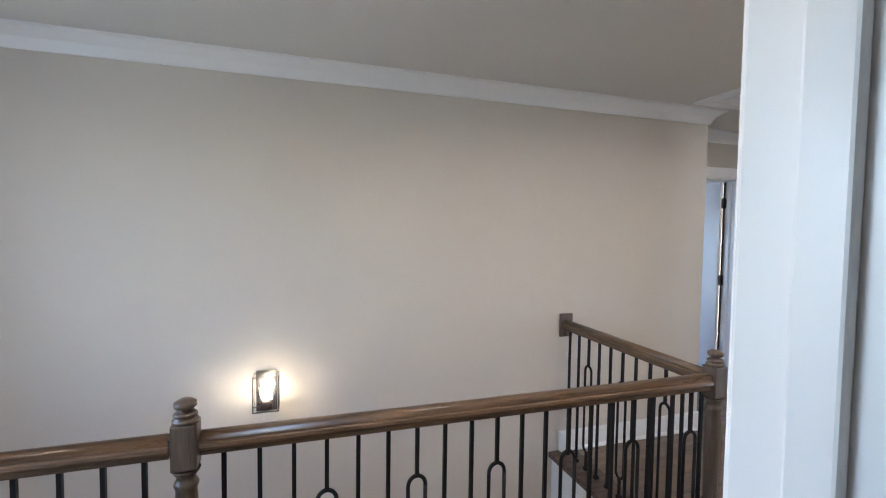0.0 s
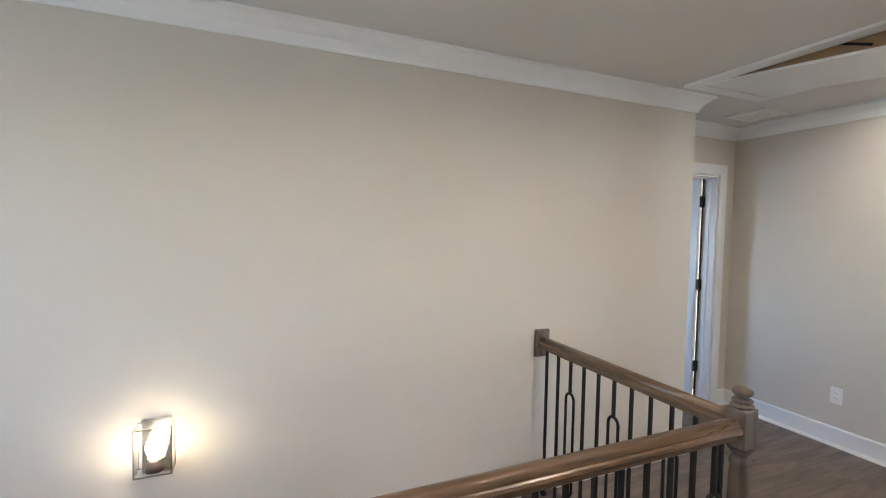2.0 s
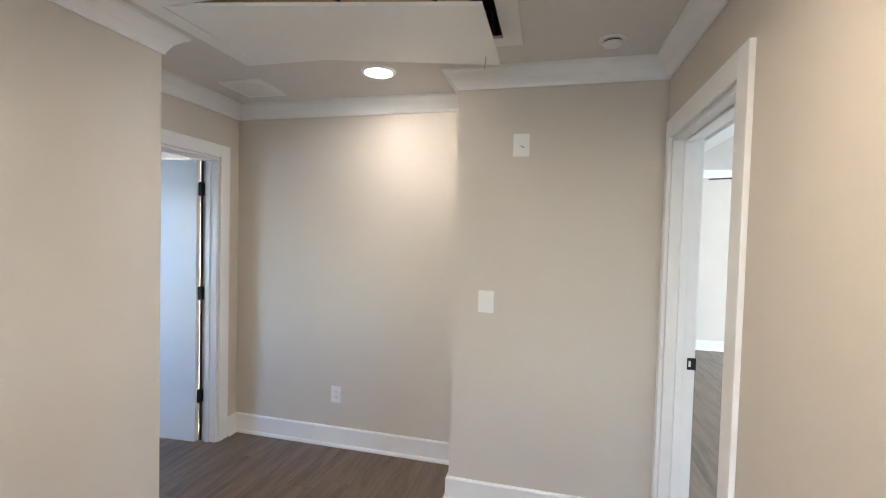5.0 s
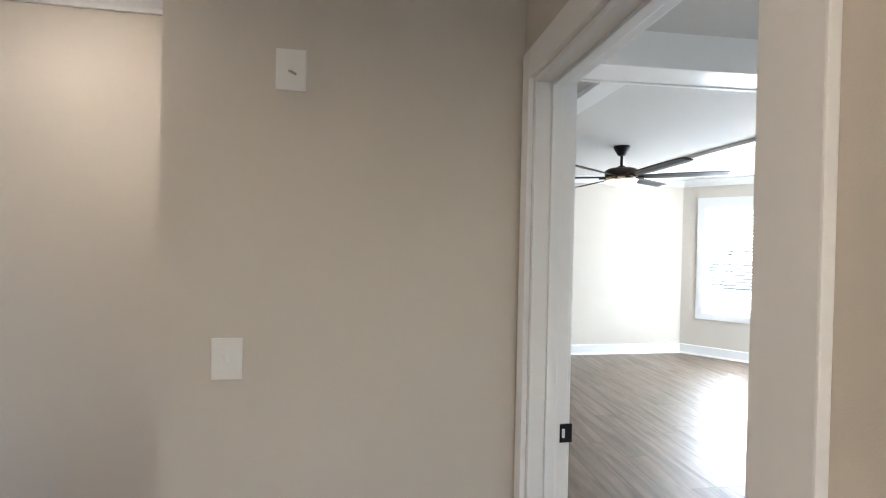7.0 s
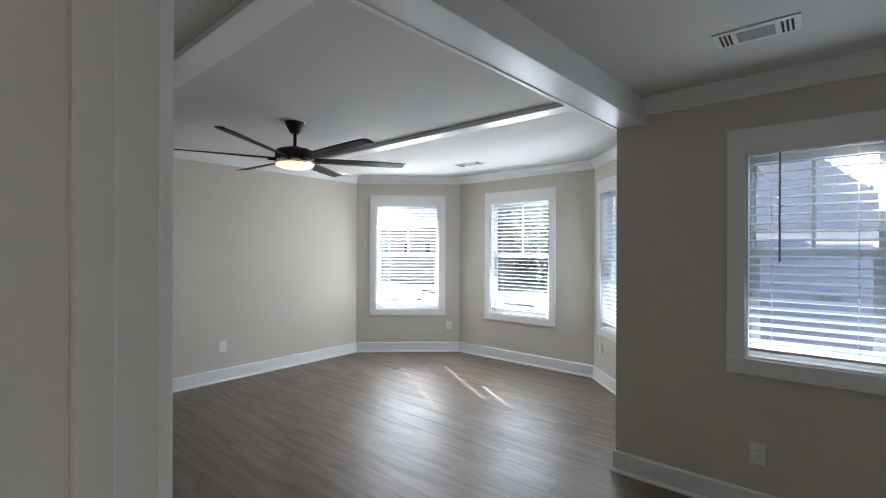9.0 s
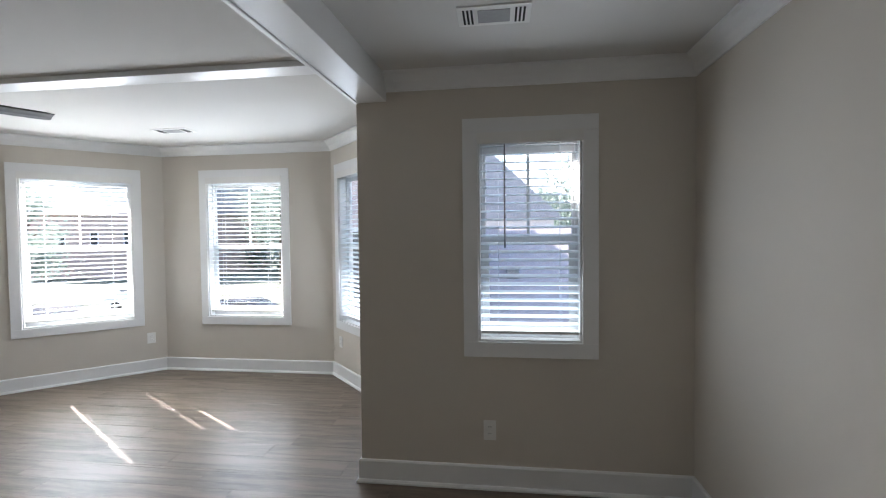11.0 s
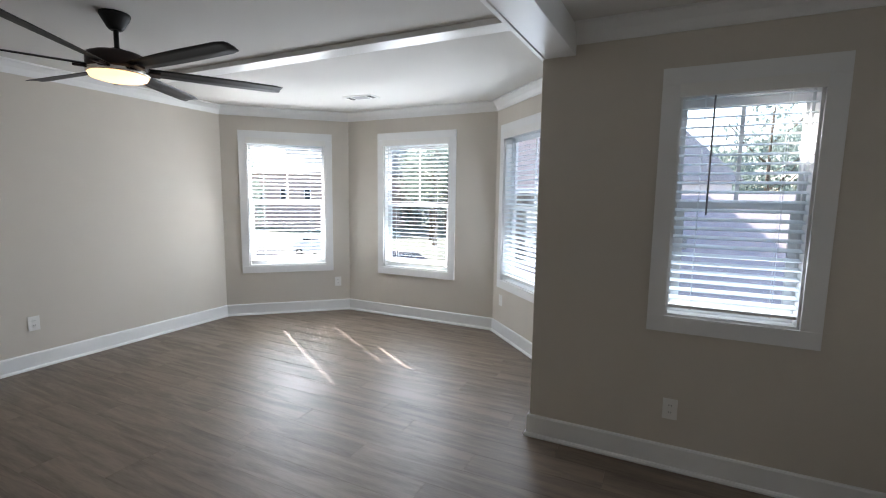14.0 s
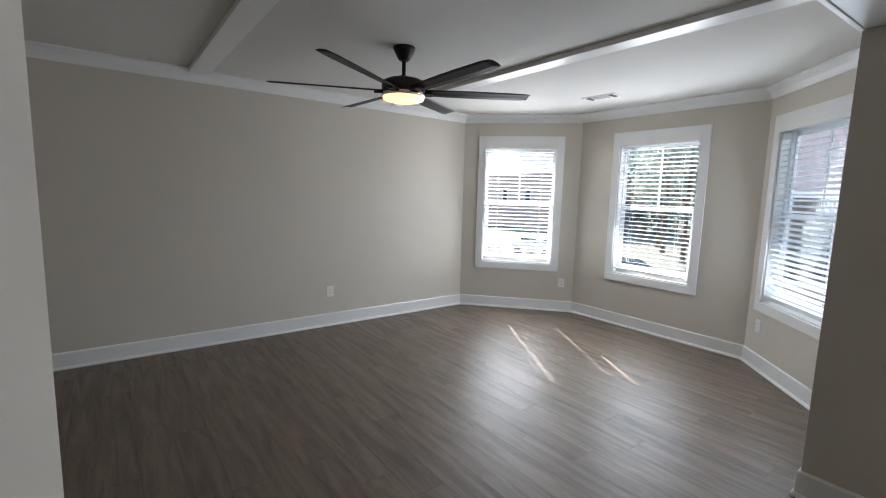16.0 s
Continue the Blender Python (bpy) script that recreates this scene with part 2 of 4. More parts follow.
wall("wall_blank", BAY[3], (XR, YN), 0, MC + 0.3, 0.12, label="wide blank greige bedroom wall")
wall("wall_bedroom_north", (XR, YN), (XK, YN), 0, MC + 0.3, 0.1)
wall("wall_chase_back", (XK + 0.02, YN), (XK + 0.02, YB), 0, MC + 0.3, 0.02)

# ceilings
HX = (2.742, 3.458, 0.985, 2.480)       # outside of the attic hatch trim
HO = (HX[0] + 0.085, HX[1] - 0.085, HX[2] + 0.085, HX[3] - 0.085)
bm = bmesh.new()
for x0, y0, x1, y1 in ((XL - .1, YD - 0.06, HO[0], YL + 0.12), (HO[1], YD - 0.06, XH + .1, YL + 0.12), (HO[0], YD - 0.06, HO[1], HO[2]), (HO[0], HO[3], HO[1], YL + .12)):
    box(bm, x0, y0, HC, x1, y1, HC + 0.12)
tagged(structure("ceiling", bm, CEIL, "flat off-white hall ceiling with a hatch"), kind="structure")
structure("ceiling_entry", boxed(XE - .1, YW - .14, EC, XW - 0.03, YB + 0.05, EC + .06), CEIL, "flat painted ceiling of the bedroom entry")
structure("ceiling_bedroom", boxed(XW - 0.10, -5.0, MC, XR + .12, YN + .1, MC + .12), CEIL, "painted bedroom ceiling with flat boards")

# beam between entry and bedroom, flat boards on the ceiling
SKEW = Matrix(((1, 0.052, 0, -0.052 * YW), (0, 1, 0, 0), (0, 0, 1, 0), (0, 0, 0, 1)))
structure("beam", boxed(XW - 0.185, YW - 0.10, 2.305, XW - 0.012, YN, MC, bevel=0.004, m=SKEW), TRIM, "white boxed ceiling beam")
bm = boxed(XW - 0.012, YW - 0.10, 2.300, XW + 0.012, YN, 2.345, bevel=0.004, m=SKEW)
structure("trim_beam", bm, TRIM)
bm = boxed(XW + 0.0125, -2.74, MC - 0.035, XR, -2.60, MC, bevel=0.003)
structure("trim_ceiling_board_1", bm, TRIM, "flat white board across the ceiling")
bm = boxed(XW + 0.0125, -0.72, MC - 0.035, XR, -0.56, MC, bevel=0.003)
structure("trim_ceiling_board_2", bm, TRIM, "flat white board across the ceiling")

# floors
structure("floor_landing", boxed(XL, 0.2, -0.25, XH, 1.50, -0.006), SUBFLOOR)
structure("floor_hall", boxed(NOSE0, 1.50, -0.25, XH, YL, -0.006), SUBFLOOR)
structure("floor_bedroom", boxed(XE, -5.0, -0.25, XR + .1, YN, -0.006), SUBFLOOR)
structure("floor_below", boxed(XL - 0.1, 0.2, -2.8, XA, YA, -2.7), SUBFLOOR)
wall("wall_well_side", (XL, 1.50), (NOSE0, 1.50), -2.7, -0.25, 0.1)
wall("wall_well_end", (NOSE0, 1.50), (NOSE0, YA), -2.7, -0.25, 0.1)

# base and crown mouldings
BASE = [(0, 0), (0.030, 0), (0.030, 0.010), (0.022, 0.020), (0.015, 0.022), (0.015, 0.130), (0.010, 0.138), (0, 0.140)]


def crown(z, h=0.10, w=0.085):
    return [(0, z - h), (0.010, z - h), (0.014, z - h * 0.86), (w * 0.40, z - h * 0.52), (w * 0.80, z - h * 0.22), (w, z - h * 0.14), (w, z), (0, z)]


def moulding(name, pts, profile, label):
    structure(name, sweep(bmesh.new(), pts, profile), TRIM, label)


CW = 0.088                              # door casing width
moulding("baseboard_hall", [(DOOR[1] + CW, YD), (XC, YD), (XC, YC), (XH, YC), (XH, YL), (XH - 0.20 + CW, YL)][1:], BASE, "white baseboard with a shoe moulding")
moulding("baseboard_doors", [(DOOR0[1] + CW, YD), (DOOR[0] - CW, YD)], BASE, "white baseboard")
moulding("baseboard_stair", [(XA, YL), (XA, YA), (1.815, YA)], BASE, "white baseboard")
moulding("crown_hall", [(XL, YD), (XC, YD), (XC, YC), (XH, YC), (XH, YL), (XA, YL), (XA, YA), (XL, YA)], crown(HC), "white crown moulding")
moulding("baseboard_entry", [(DOOR[0] - CW, YB), (XE, YB), (XE, YW), (XW, YW), *BAY, (XR, YN), (XK + 0.02, YN), (XK + 0.02, YB), (DOOR[1] + CW, YB)], BASE, "white baseboard round the bedroom")
moulding("crown_entry", [(XW - 0.036, YB), (XE, YB), (XE, YW), (XW - 0.185, YW)], crown(EC), "white crown moulding")
moulding("crown_bedroom", [(XW + 0.012, YW - 0.09), *BAY, (XR, YN), (XK + 0.02, YN)], crown(MC), "white crown moulding round the bay")


def casing(name, x0, x1, y, out, top, label, cw1=CW):
    """Flat door casing on a wall that runs along x; out is the side it stands on."""
    bm = bmesh.new()
    y1 = y + out * 0.018
    box(bm, x0 - CW, y, 0, x0, y1, top + CW, bevel=0.003)
    box(bm, x1, y, 0, x1 + cw1, y1, top + CW, bevel=0.003)
    box(bm, x0, y, top, x1, y1, top + CW, bevel=0.003)
    return structure(name, bm, TRIM, label)


def lining(name, x0, x1, y0, y1, top, stop):
    """Door jambs and head with their stop."""
    bm = bmesh.new()
    for xa, xb in ((x0 - 0.001, x0 + 0.018), (x1 - 0.018, x1 + 0.001)):
        box(bm, xa, y0, 0, xb, y1, top, bevel=0.002)
    box(bm, x0 + 0.018, y0, top - 0.018, x1 - 0.018, y1, top + 0.001, bevel=0.002)
    for xa, xb in ((x0 + 0.018, x0 + 0.030), (x1 - 0.030, x1 - 0.018)):
        box(bm, xa, stop, 0, xb, stop + 0.035, top - 0.018, bevel=0.003)
    box(bm, x0 + 0.030, stop, top - 0.030, x1 - 0.030, stop + 0.035, top - 0.018, bevel=0.003)
    return structure(name, bm, TRIM, "white painted door jamb")


casing("trim_door_bedroom", DOOR[0], DOOR[1], YD, 1, DH, "flat white door casing", 0.056)
casing("trim_door_bedroom_inner", DOOR[0], DOOR[1], YB, -1, DH, "flat white door casing")
lining("door_frame_1", DOOR[0], DOOR[1], YB, YD, DH, YB + 0.04)
casing("trim_door_start", DOOR0[0], DOOR0[1], YD, 1, DH, "flat white door casing")
lining("door_frame_2", DOOR0[0], DOOR0[1], YB, YD, DH, YB + 0.04)
D1 = (XH - 1.02, XH - 0.20)
casing("trim_door_hall", D1[0], D1[1], YL, -1, DH, "flat white door casing")
lining("door_frame_3", D1[0], D1[1], YL, YL + 0.12, DH, YL + 0.05)


# ---- windows ----
def window(name, m, w, z0, z1, tilt, cw, blind_top, label, gap=0.014, hole=0.0175):
    """A double-hung window in a wall opening w wide: the wall's room face is y = 0, the room lies towards -y, x along the wall."""
    win = tagged(thing(name, label, "window", m=m), kind="structure")
    h = w / 2
    bm = bmesh.new()
    for a in ((-h - cw, z0 - cw, h + cw, z0), (-h - cw, z1, h + cw, z1 + cw), (-h - cw, z0, -h, z1), (h, z0, h + cw, z1)):
        box(bm, a[0], -0.018, a[1], a[2], 0, a[3], bevel=0.002)
    part("casing", bm, TRIM, win)
    bm = bmesh.new()
    for a in ((-h, 0, z0 - 0.001, h, 0.09, z0 + 0.012), (-h, 0, z1 - 0.012, h, 0.09, z1 + 0.001), (-h, 0, z0 + 0.012, -h + 0.012, 0.09, z1 - 0.012), (h - 0.012, 0, z0 + 0.012, h, 0.09, z1 - 0.012)):
        box(bm, *a)
    part("reveal", bm, TRIM, win)
    i, zb, zt = h - 0.012, z0 + 0.012, z1 - 0.012
    bm = bmesh.new()
    for a in ((-i, zb, i, zb + 0.04), (-i, zt - 0.04, i, zt), (-i, zb + 0.04, -i + 0.014, zt - 0.04), (i - 0.014, zb + 0.04, i, zt - 0.04)):
        box(bm, a[0], 0.075, a[1], a[2], 0.14, a[3], bevel=0.003)
    part("window_frame", bm, VINYL, win)
    zm = (zb + zt) / 2
    for nm, lo, hi, y in (("lower_sash", zb + 0.04, zm + 0.022, 0.088), ("upper_sash", zm - 0.022, zt - 0.04, 0.112)):
        j, st = i - 0.014, 0.036 if nm == "lower_sash" else 0.016
        bm = bmesh.new()
        for a in ((-j, lo, j, lo + 0.045), (-j, hi - 0.045, j, hi), (-j, lo + 0.045, -j + st, hi - 0.045), (j - st, lo + 0.045, j, hi - 0.045)):
            box(bm, a[0], y - 0.011, a[1], a[2], y + 0.011, a[3], bevel=0.002)
        sash = part(nm, bm, VINYL, win)
        if nm == "upper_sash":
            bm = boxed(-0.009, y - 0.007, lo + 0.045, 0.009, y + 0.007, hi - 0.045)
            part("muntin", bm, VINYL, sash)
        pane = part("pane", boxed(-j + st, y - 0.002, lo + 0.045, j - st, y + 0.002, hi - 0.045), GLASS, sash)
        pane.visible_shadow = False
    # blind
    blind = thing("window_blind", "white horizontal slat blind, lowered over the window", "blind", "window blinds", m=m)
    part("valance", boxed(-h - 0.004, -0.026, blind_top - 0.005, h + 0.004, -0.019, z1 + 0.004, bevel=0.002), PLASTIC, blind)
    part("headrail", boxed(-h + 0.016, 0.012, blind_top + 0.01, h - 0.016, 0.058, z1 - 0.014, bevel=0.002), PLASTIC, blind)
    s0, s1, y, d = -h + 0.014, h - gap, 0.032, 0.025
    holes = (-0.60 * h, 0.60 * h)
    bm = bmesh.new()
    cuts = [s0, holes[0] - hole, holes[0] + hole, holes[1] - hole, holes[1] + hole, s1]
    for k in range(5):
        if k % 2 == 0:
            box(bm, cuts[k], -d, -0.0013, cuts[k + 1], d, 0.0013)
        else:
            box(bm, cuts[k], -d, -0.0013, cuts[k + 1], -hole * 0.52, 0.0013)
            box(bm, cuts[k], hole * 0.52, -0.0013, cuts[k + 1], d, 0.0013)
    me = mesh_of("slat", bm, SLAT)
    n = int((blind_top - z0 - 0.055) / 0.0475)
    for k in range(n):
        ob = new("slat", me)
        ob.parent = blind
        ob.matrix_basis = pose(0, y, blind_top - 0.012 - 0.0475 * k, tilt + random.uniform(-1.2, 1.2), random.uniform(-0.12, 0.12), 0)
    zl = blind_top - 0.012 - 0.0475 * n
    part("bottom_rail", boxed(s0, y - 0.025, zl - 0.008, s1, y + 0.025, zl + 0.010, bevel=0.003), PLASTIC, blind)
    for hx in holes:
        for yy in (y - 0.027, y + 0.027):
            part("ladder_cord", tube(bmesh.new(), [(hx, yy, zl), (hx, yy, blind_top + 0.01)], 0.0011, 5), SLAT, blind)
        part("cord_plug", lathe(bmesh.new(), [(0.006, zl - 0.013), (0.006, zl - 0.008)], hx, y - 0.01, 10), CORD, blind)
    return win, blind


def along(a, b, s):
    """A frame on a wall that has its room on the left of a to b: x runs back along it, +y goes out."""
    d = (Vector(b) - Vector(a)).normalized()
    p = Vector(a) + d * s
    return Matrix(((d.x, d.y, 0, p.x), (d.y, -d.x, 0, p.y), (0, 0, 1, 0), (0, 0, 0, 1)))


def upright(a, b, s):
    """As along(), but turned only, with no mirroring: x runs from b to a and the room is towards -y."""
    d = (Vector(b) - Vector(a)).normalized()
    p = Vector(a) + d * s
    return Matrix(((-d.x, d.y, 0, p.x), (-d.y, -d.x, 0, p.y), (0, 0, 1, 0), (0, 0, 0, 1)))


wins = []
for k, (a, b, s, half) in enumerate(BAYWIN):
    tilt = (16, -10, -12)[k]
    wins.append(window("window_%d" % (3 - k), upright(a, b, s), 2 * (half - WC), 0.53 + WC, 2.262 - WC, tilt, WC, 2.115, "white double-hung bay window with a flat casing", 0.045))
x0, x1 = W4[0] + W4C, W4[1] - W4C
win4, blind4 = window("window_4", upright((XE, YW), (XW, YW), (x0 + x1) / 2 - XE), x1 - x0, W4[2] + W4C, W4[3] - W4C, 16, W4C, 2.035, "white double-hung window with a flat casing", hole=0.004)


# ---- stair rail ----
YR, XN2, XN1, RT = 1.458, 1.832, -0.218, 0.922
NOSE = 1.735
HALFSEC = [(0.021, -0.066), (0.021, -0.051), (0.031, -0.047), (0.034, -0.039), (0.032, -0.030), (0.026, -0.026), (0.0255, -0.020), (0.022, -0.009), (0.013, -0.002)]
RAILSEC = HALFSEC + [(0.0, 0.0)] + [(-o, z) for o, z in HALFSEC[::-1]]


def rail_bar(a, b):
    """A moulded handrail from a to b, with its top at RT."""
    bm = sweep(bmesh.new(), [a, b], [(o, RT + z) for o, z in RAILSEC])
    for f in bm.faces:
        f.smooth = len(f.verts) == 4 and f.calc_center_median().z > RT - 0.022
    return bm


def newel(parent, x, y):
    m = pose(x, y, 0)
    n = part("newel_post", lathe(bmesh.new(), [(0.040, 0.30), (0.040, 0.315), (0.030, 0.325), (0.036, 0.345), (0.028, 0.37), (0.030, 0.45), (0.034, 0.60), (0.032, 0.70), (0.029, 0.752), (0.031, 0.758), (0.0345, 0.768), (0.031, 0.778), (0.026, 0.784), (0.027, 0.794), (0.036, 0.806), (0.039, 0.814)]), RAILWOOD_Z, parent)
    n.matrix_basis = m
    part("block", boxed(-0.035, -0.035, 0.818, 0.035, 0.035, 0.955, bevel=0.006), RAILWOOD_Z, n)
    part("base", boxed(-0.041, -0.041, 0, 0.041, 0.041, 0.302, bevel=0.005), RAILWOOD_Z, n)
    part("cap", lathe(bmesh.new(), [(0.030, 0.954), (0.036, 0.958), (0.036, 0.964), (0.029, 0.969), (0.027, 0.972), (0.033, 0.976), (0.033, 0.981), (0.026, 0.986), (0.017, 0.989), (0.016, 0.992), (0.025, 0.996), (0.031, 1.002), (0.0325, 1.008), (0.030, 1.015), (0.019, 1.022), (0.004, 1.025)], seg=28), RAILWOOD_Z, n)


def plain_baluster():
    b = 0.0065
    bm = boxed(-b, -b, 0.0, b, b, RT - 0.060)
    return mesh_of("baluster", box(bm, -0.013, -0.013, 0, 0.013, 0.013, 0.022, bevel=0.003), BLACK)


def loop_baluster():
    b = 0.0065
    bm = boxed(-b, -b, 0.675, b, b, RT - 0.060)
    box(bm, -b, -b, 0, b, b, 0.125)
    box(bm, -0.013, -0.013, 0, 0.013, 0.013, 0.022, bevel=0.003)
    r, top, low = 0.031, 0.641, 0.155
    pts = [(r * math.cos(a), 0, top + r * 1.15 * math.sin(a)) for a in [math.pi * k / 10 for k in range(11)]]
    pts += [(r * math.cos(a), 0, low + r * 1.15 * math.sin(a)) for a in [math.pi + math.pi * k / 10 for k in range(11)]]
    tube(bm, pts + [pts[0]], 0.0072, 8)
    return mesh_of("loop_baluster", bm, BLACK)


railing = thing("stair_railing", "stained wooden stair railing with black iron balusters", "railing")
part("handrail", rail_bar((XN2 - 0.04, YR), (XN1 + 0.04, YR)), RAILWOOD_X, railing)
part("handrail", rail_bar((XN1 - 0.04, YR), (XL, YR)), RAILWOOD_X, railing)
part("handrail", rail_bar((XN2 + 0.012, YA - 0.018), (XN2 + 0.012, YR + 0.04)), RAILWOOD_Y, railing)
part("rosette", boxed(XN2 + 0.012 - 0.048, YA - 0.020, 0.806, XN2 + 0.012 + 0.048, YA, 0.966, bevel=0.007), RAILWOOD_Z, railing, "square wooden wall rosette")
newel(railing, XN2, YR)
newel(railing, XN1, YR)
PLAIN, LOOP = plain_baluster(), loop_baluster()
spots = [(-0.116 + 0.1012 * k, YR, 0, k % 3 == 0 and k > 0) for k in range(19)]
spots += [(-0.325 - 0.1012 * k, YR, 0, k % 3 == 1) for k in range(14)]
spots += [(XN2 + 0.012, YA - 0.065 - 0.1035 * k, 90, k % 3 == 2) for k in range(11)]
for x, y, turn, loop in spots:
    ob = new("loop_baluster" if loop else "baluster", LOOP if loop else PLAIN)
    ob.parent = railing
    ob.matrix_basis = pose(x, y, 0, 0, 0, turn)
# nosing round the well and the white skirt below
NOSEMAT = wood("dark stained nosing", (0.035, 0.022, 0.016), (0.11, 0.07, 0.05), 0.35, "X", 20)
structure("trim_nosing_1", boxed(XL, 1.43, -0.03, NOSE, 1.555, 0.0045, bevel=0.006), NOSEMAT)
structure("trim_nosing_2", boxed(NOSE, 1.43, -0.03, 1.94, YA, 0.0045, bevel=0.006), NOSEMAT)
structure("trim_skirt_1", boxed(XL, 1.505, -0.36, NOSE + 0.03, 1.53, -0.03), TRIM)
structure("trim_skirt_2", boxed(NOSE + 0.03, 1.505, -0.36, NOSE + 0.055, YA, -0.03), TRIM)


# ---- wall sconce over the stairs ----
def sconce():
    t = thing("wall_sconce", "lit wall sconce with a metal frame and clear glass", "wall lamp", m=pose(-0.075, YA, 0.50))
    part("backplate", boxed(-0.055, -0.012, 0.005, 0.055, 0, 0.235, bevel=0.003), CHROME, t)
    bm = bmesh.new()
    lo, hi, f, b = 0.028, 0.226, -0.100, -0.020
    for x in (-0.068, 0.063):
        for y in (f, b):
            box(bm, x, y, lo, x + 0.005, y + 0.005, hi)
    for z in (lo, hi - 0.005):
        for y in (f, b):
            box(bm, -0.063, y, z, 0.063, y + 0.005, z + 0.005)
        for x in (-0.068, 0.063):
            box(bm, x, f + 0.005, z, x + 0.005, b, z + 0.005)
    part("frame", bm, CHROME, t)
    for a in ((-0.066, f + 0.006, lo + 0.006, -0.064, b, hi - 0.006), (0.064, f + 0.006, lo + 0.006, 0.066, b, hi - 0.006), (-0.062, f + 0.001, lo + 0.006, 0.062, f + 0.003, hi - 0.006)):
        p = part("glass_pane", boxed(*a), GLASS, t)
        p.visible_shadow = False
    for x in (-0.028, 0.028):
        part("arm", boxed(x - 0.005, -0.060, 0.038, x + 0.005, -0.012, 0.085, bevel=0.002), CHROME, t)
    part("socket", lathe(bmesh.new(), [(0.034, 0.036), (0.036, 0.042), (0.032, 0.056), (0.026, 0.074), (0.018, 0.082)], 0, -0.060, 20), BROWN, t)
    part("bulb", lathe(bmesh.new(), [(0.013, 0.083), (0.018, 0.095), (0.029, 0.118), (0.032, 0.136), (0.028, 0.154), (0.016, 0.166), (0.004, 0.169)], 0, -0.060, 24), BULB, t)


sconce()


# ---- hall ceiling ----
def downlight(x, y, z, lip=0.012, lens=LED):
    t = thing("recessed_light", "round white recessed ceiling light, lit", "ceiling light", m=pose(x, y, z))
    part("trim_ring", lathe(bmesh.new(), [(0.098, 0.0), (0.096, -0.005), (0.084, -lip), (0.079, -lip), (0.077, -0.002)], cap=False), PLASTIC, t)
    part("lens", lathe(bmesh.new(), [(0.076, -0.003), (0.066, -0.010), (0.02, -0.013)]), lens, t)


downlight(3.70, 1.81, HC)
# two unseen landing lights at guessed spots, added to brighten the walls
for x in (0.3, 1.9):
    downlight(x, 0.93, HC, 0.022, UNSEEN_LED)

hatch = thing("attic_hatch", "white attic ladder hatch hanging slightly open", "attic hatch")
bm = bmesh.new()
for a in ((HX[0], HX[2], HX[1], HO[2]), (HX[0], HO[3], HX[1], HX[3]), (HX[0], HO[2], HO[0], HO[3]), (HO[1], HO[2], HX[1], HO[3])):
    box(bm, a[0], a[1], HC - 0.016, a[2], a[3], HC, bevel=0.002)
part("trim_frame", bm, TRIM, hatch)
bm = bmesh.new()
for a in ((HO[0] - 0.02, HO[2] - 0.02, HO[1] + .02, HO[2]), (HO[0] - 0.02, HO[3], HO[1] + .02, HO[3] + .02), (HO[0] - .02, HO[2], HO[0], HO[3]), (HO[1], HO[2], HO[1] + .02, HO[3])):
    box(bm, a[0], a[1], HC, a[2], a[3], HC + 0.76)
# shaft boards get a dark colour for the shade above the hatch
part("shaft", bm, material("shade-dark shaft board", (0.10, 0.06, 0.035), 0.8, var=0.3, scale=5), hatch)
# unseen lid added to keep sky light out, coloured as dark as attic shade
part("attic_light_stop", boxed(HO[0] - 0.3, HO[2] - 0.3, HC + 0.75, HO[1] + 0.3, HO[3] + 0.3, HC + 0.8), material("attic shade colour", (0.05, 0.035, 0.025), 0.9), hatch)
L = HO[3] - HO[2] - 0.008
tip = math.degrees(math.asin(0.125 / L))
panel = part("panel", boxed(-(HO[1] - HO[0]) / 2 + 0.006, -L, 0, (HO[1] - HO[0]) / 2 - 0.006, 0, 0.014, bevel=0.001), TRIM, hatch)
panel.matrix_basis = pose((HO[0] + HO[1]) / 2, HO[3] - 0.004, HC - 0.012, tip, 0, 0)
bm = boxed(-0.22, -L + 0.06, 0.015, -0.19, -0.15, 0.105, bevel=0.002)
box(bm, 0.19, -L + 0.06, 0.015, 0.22, -0.15, 0.105, bevel=0.002)
for k in range(5):
    box(bm, -0.19, -L + 0.16 + k * 0.22, 0.03, 0.19, -L + 0.24 + k * 0.22, 0.05)
part("ladder", bm, PLY, panel, "folded plywood attic ladder")
for k in (0.12, 0.50):
    part("bracket", boxed(-0.232, -0.07, -0.006, -0.221, 0.07, 0.006, bevel=0.002), BLACK, panel).matrix_basis = pose(0, -L + k + 0.12, 0.06, 16, 0, 0)
part("pull_cord", tube(bmesh.new(), [(0.17, -L + 0.05, 0), (0.17, -L + 0.05, -0.055)], 0.0015, 6), CORD, panel)

t = thing("smoke_detector", "round white smoke detector on the ceiling", "smoke detector", m=pose(2.785, 0.59, HC))
part("base", lathe(bmesh.new(), [(0.086, 0), (0.086, -0.010), (0.080, -0.014)]), PLASTIC, t)
part("cover", lathe(bmesh.new(), [(0.080, -0.014), (0.079, -0.030), (0.070, -0.040), (0.02, -0.043)]), PLASTIC, t)
t = thing("ceiling_speaker", "small white round ceiling detector with a dark slot", "detector", m=pose(3.51, 0.585, HC))
part("base", lathe(bmesh.new(), [(0.062, 0), (0.062, -0.006), (0.050, -0.010)]), PLASTIC, t)
part("slot", lathe(bmesh.new(), [(0.040, -0.010), (0.040, -0.018)]), DARK, t)
part("cover", lathe(bmesh.new(), [(0.046, -0.018), (0.044, -0.026), (0.030, -0.031), (0.01, -0.032)]), PLASTIC, t)
t.name = "ceiling_detector"


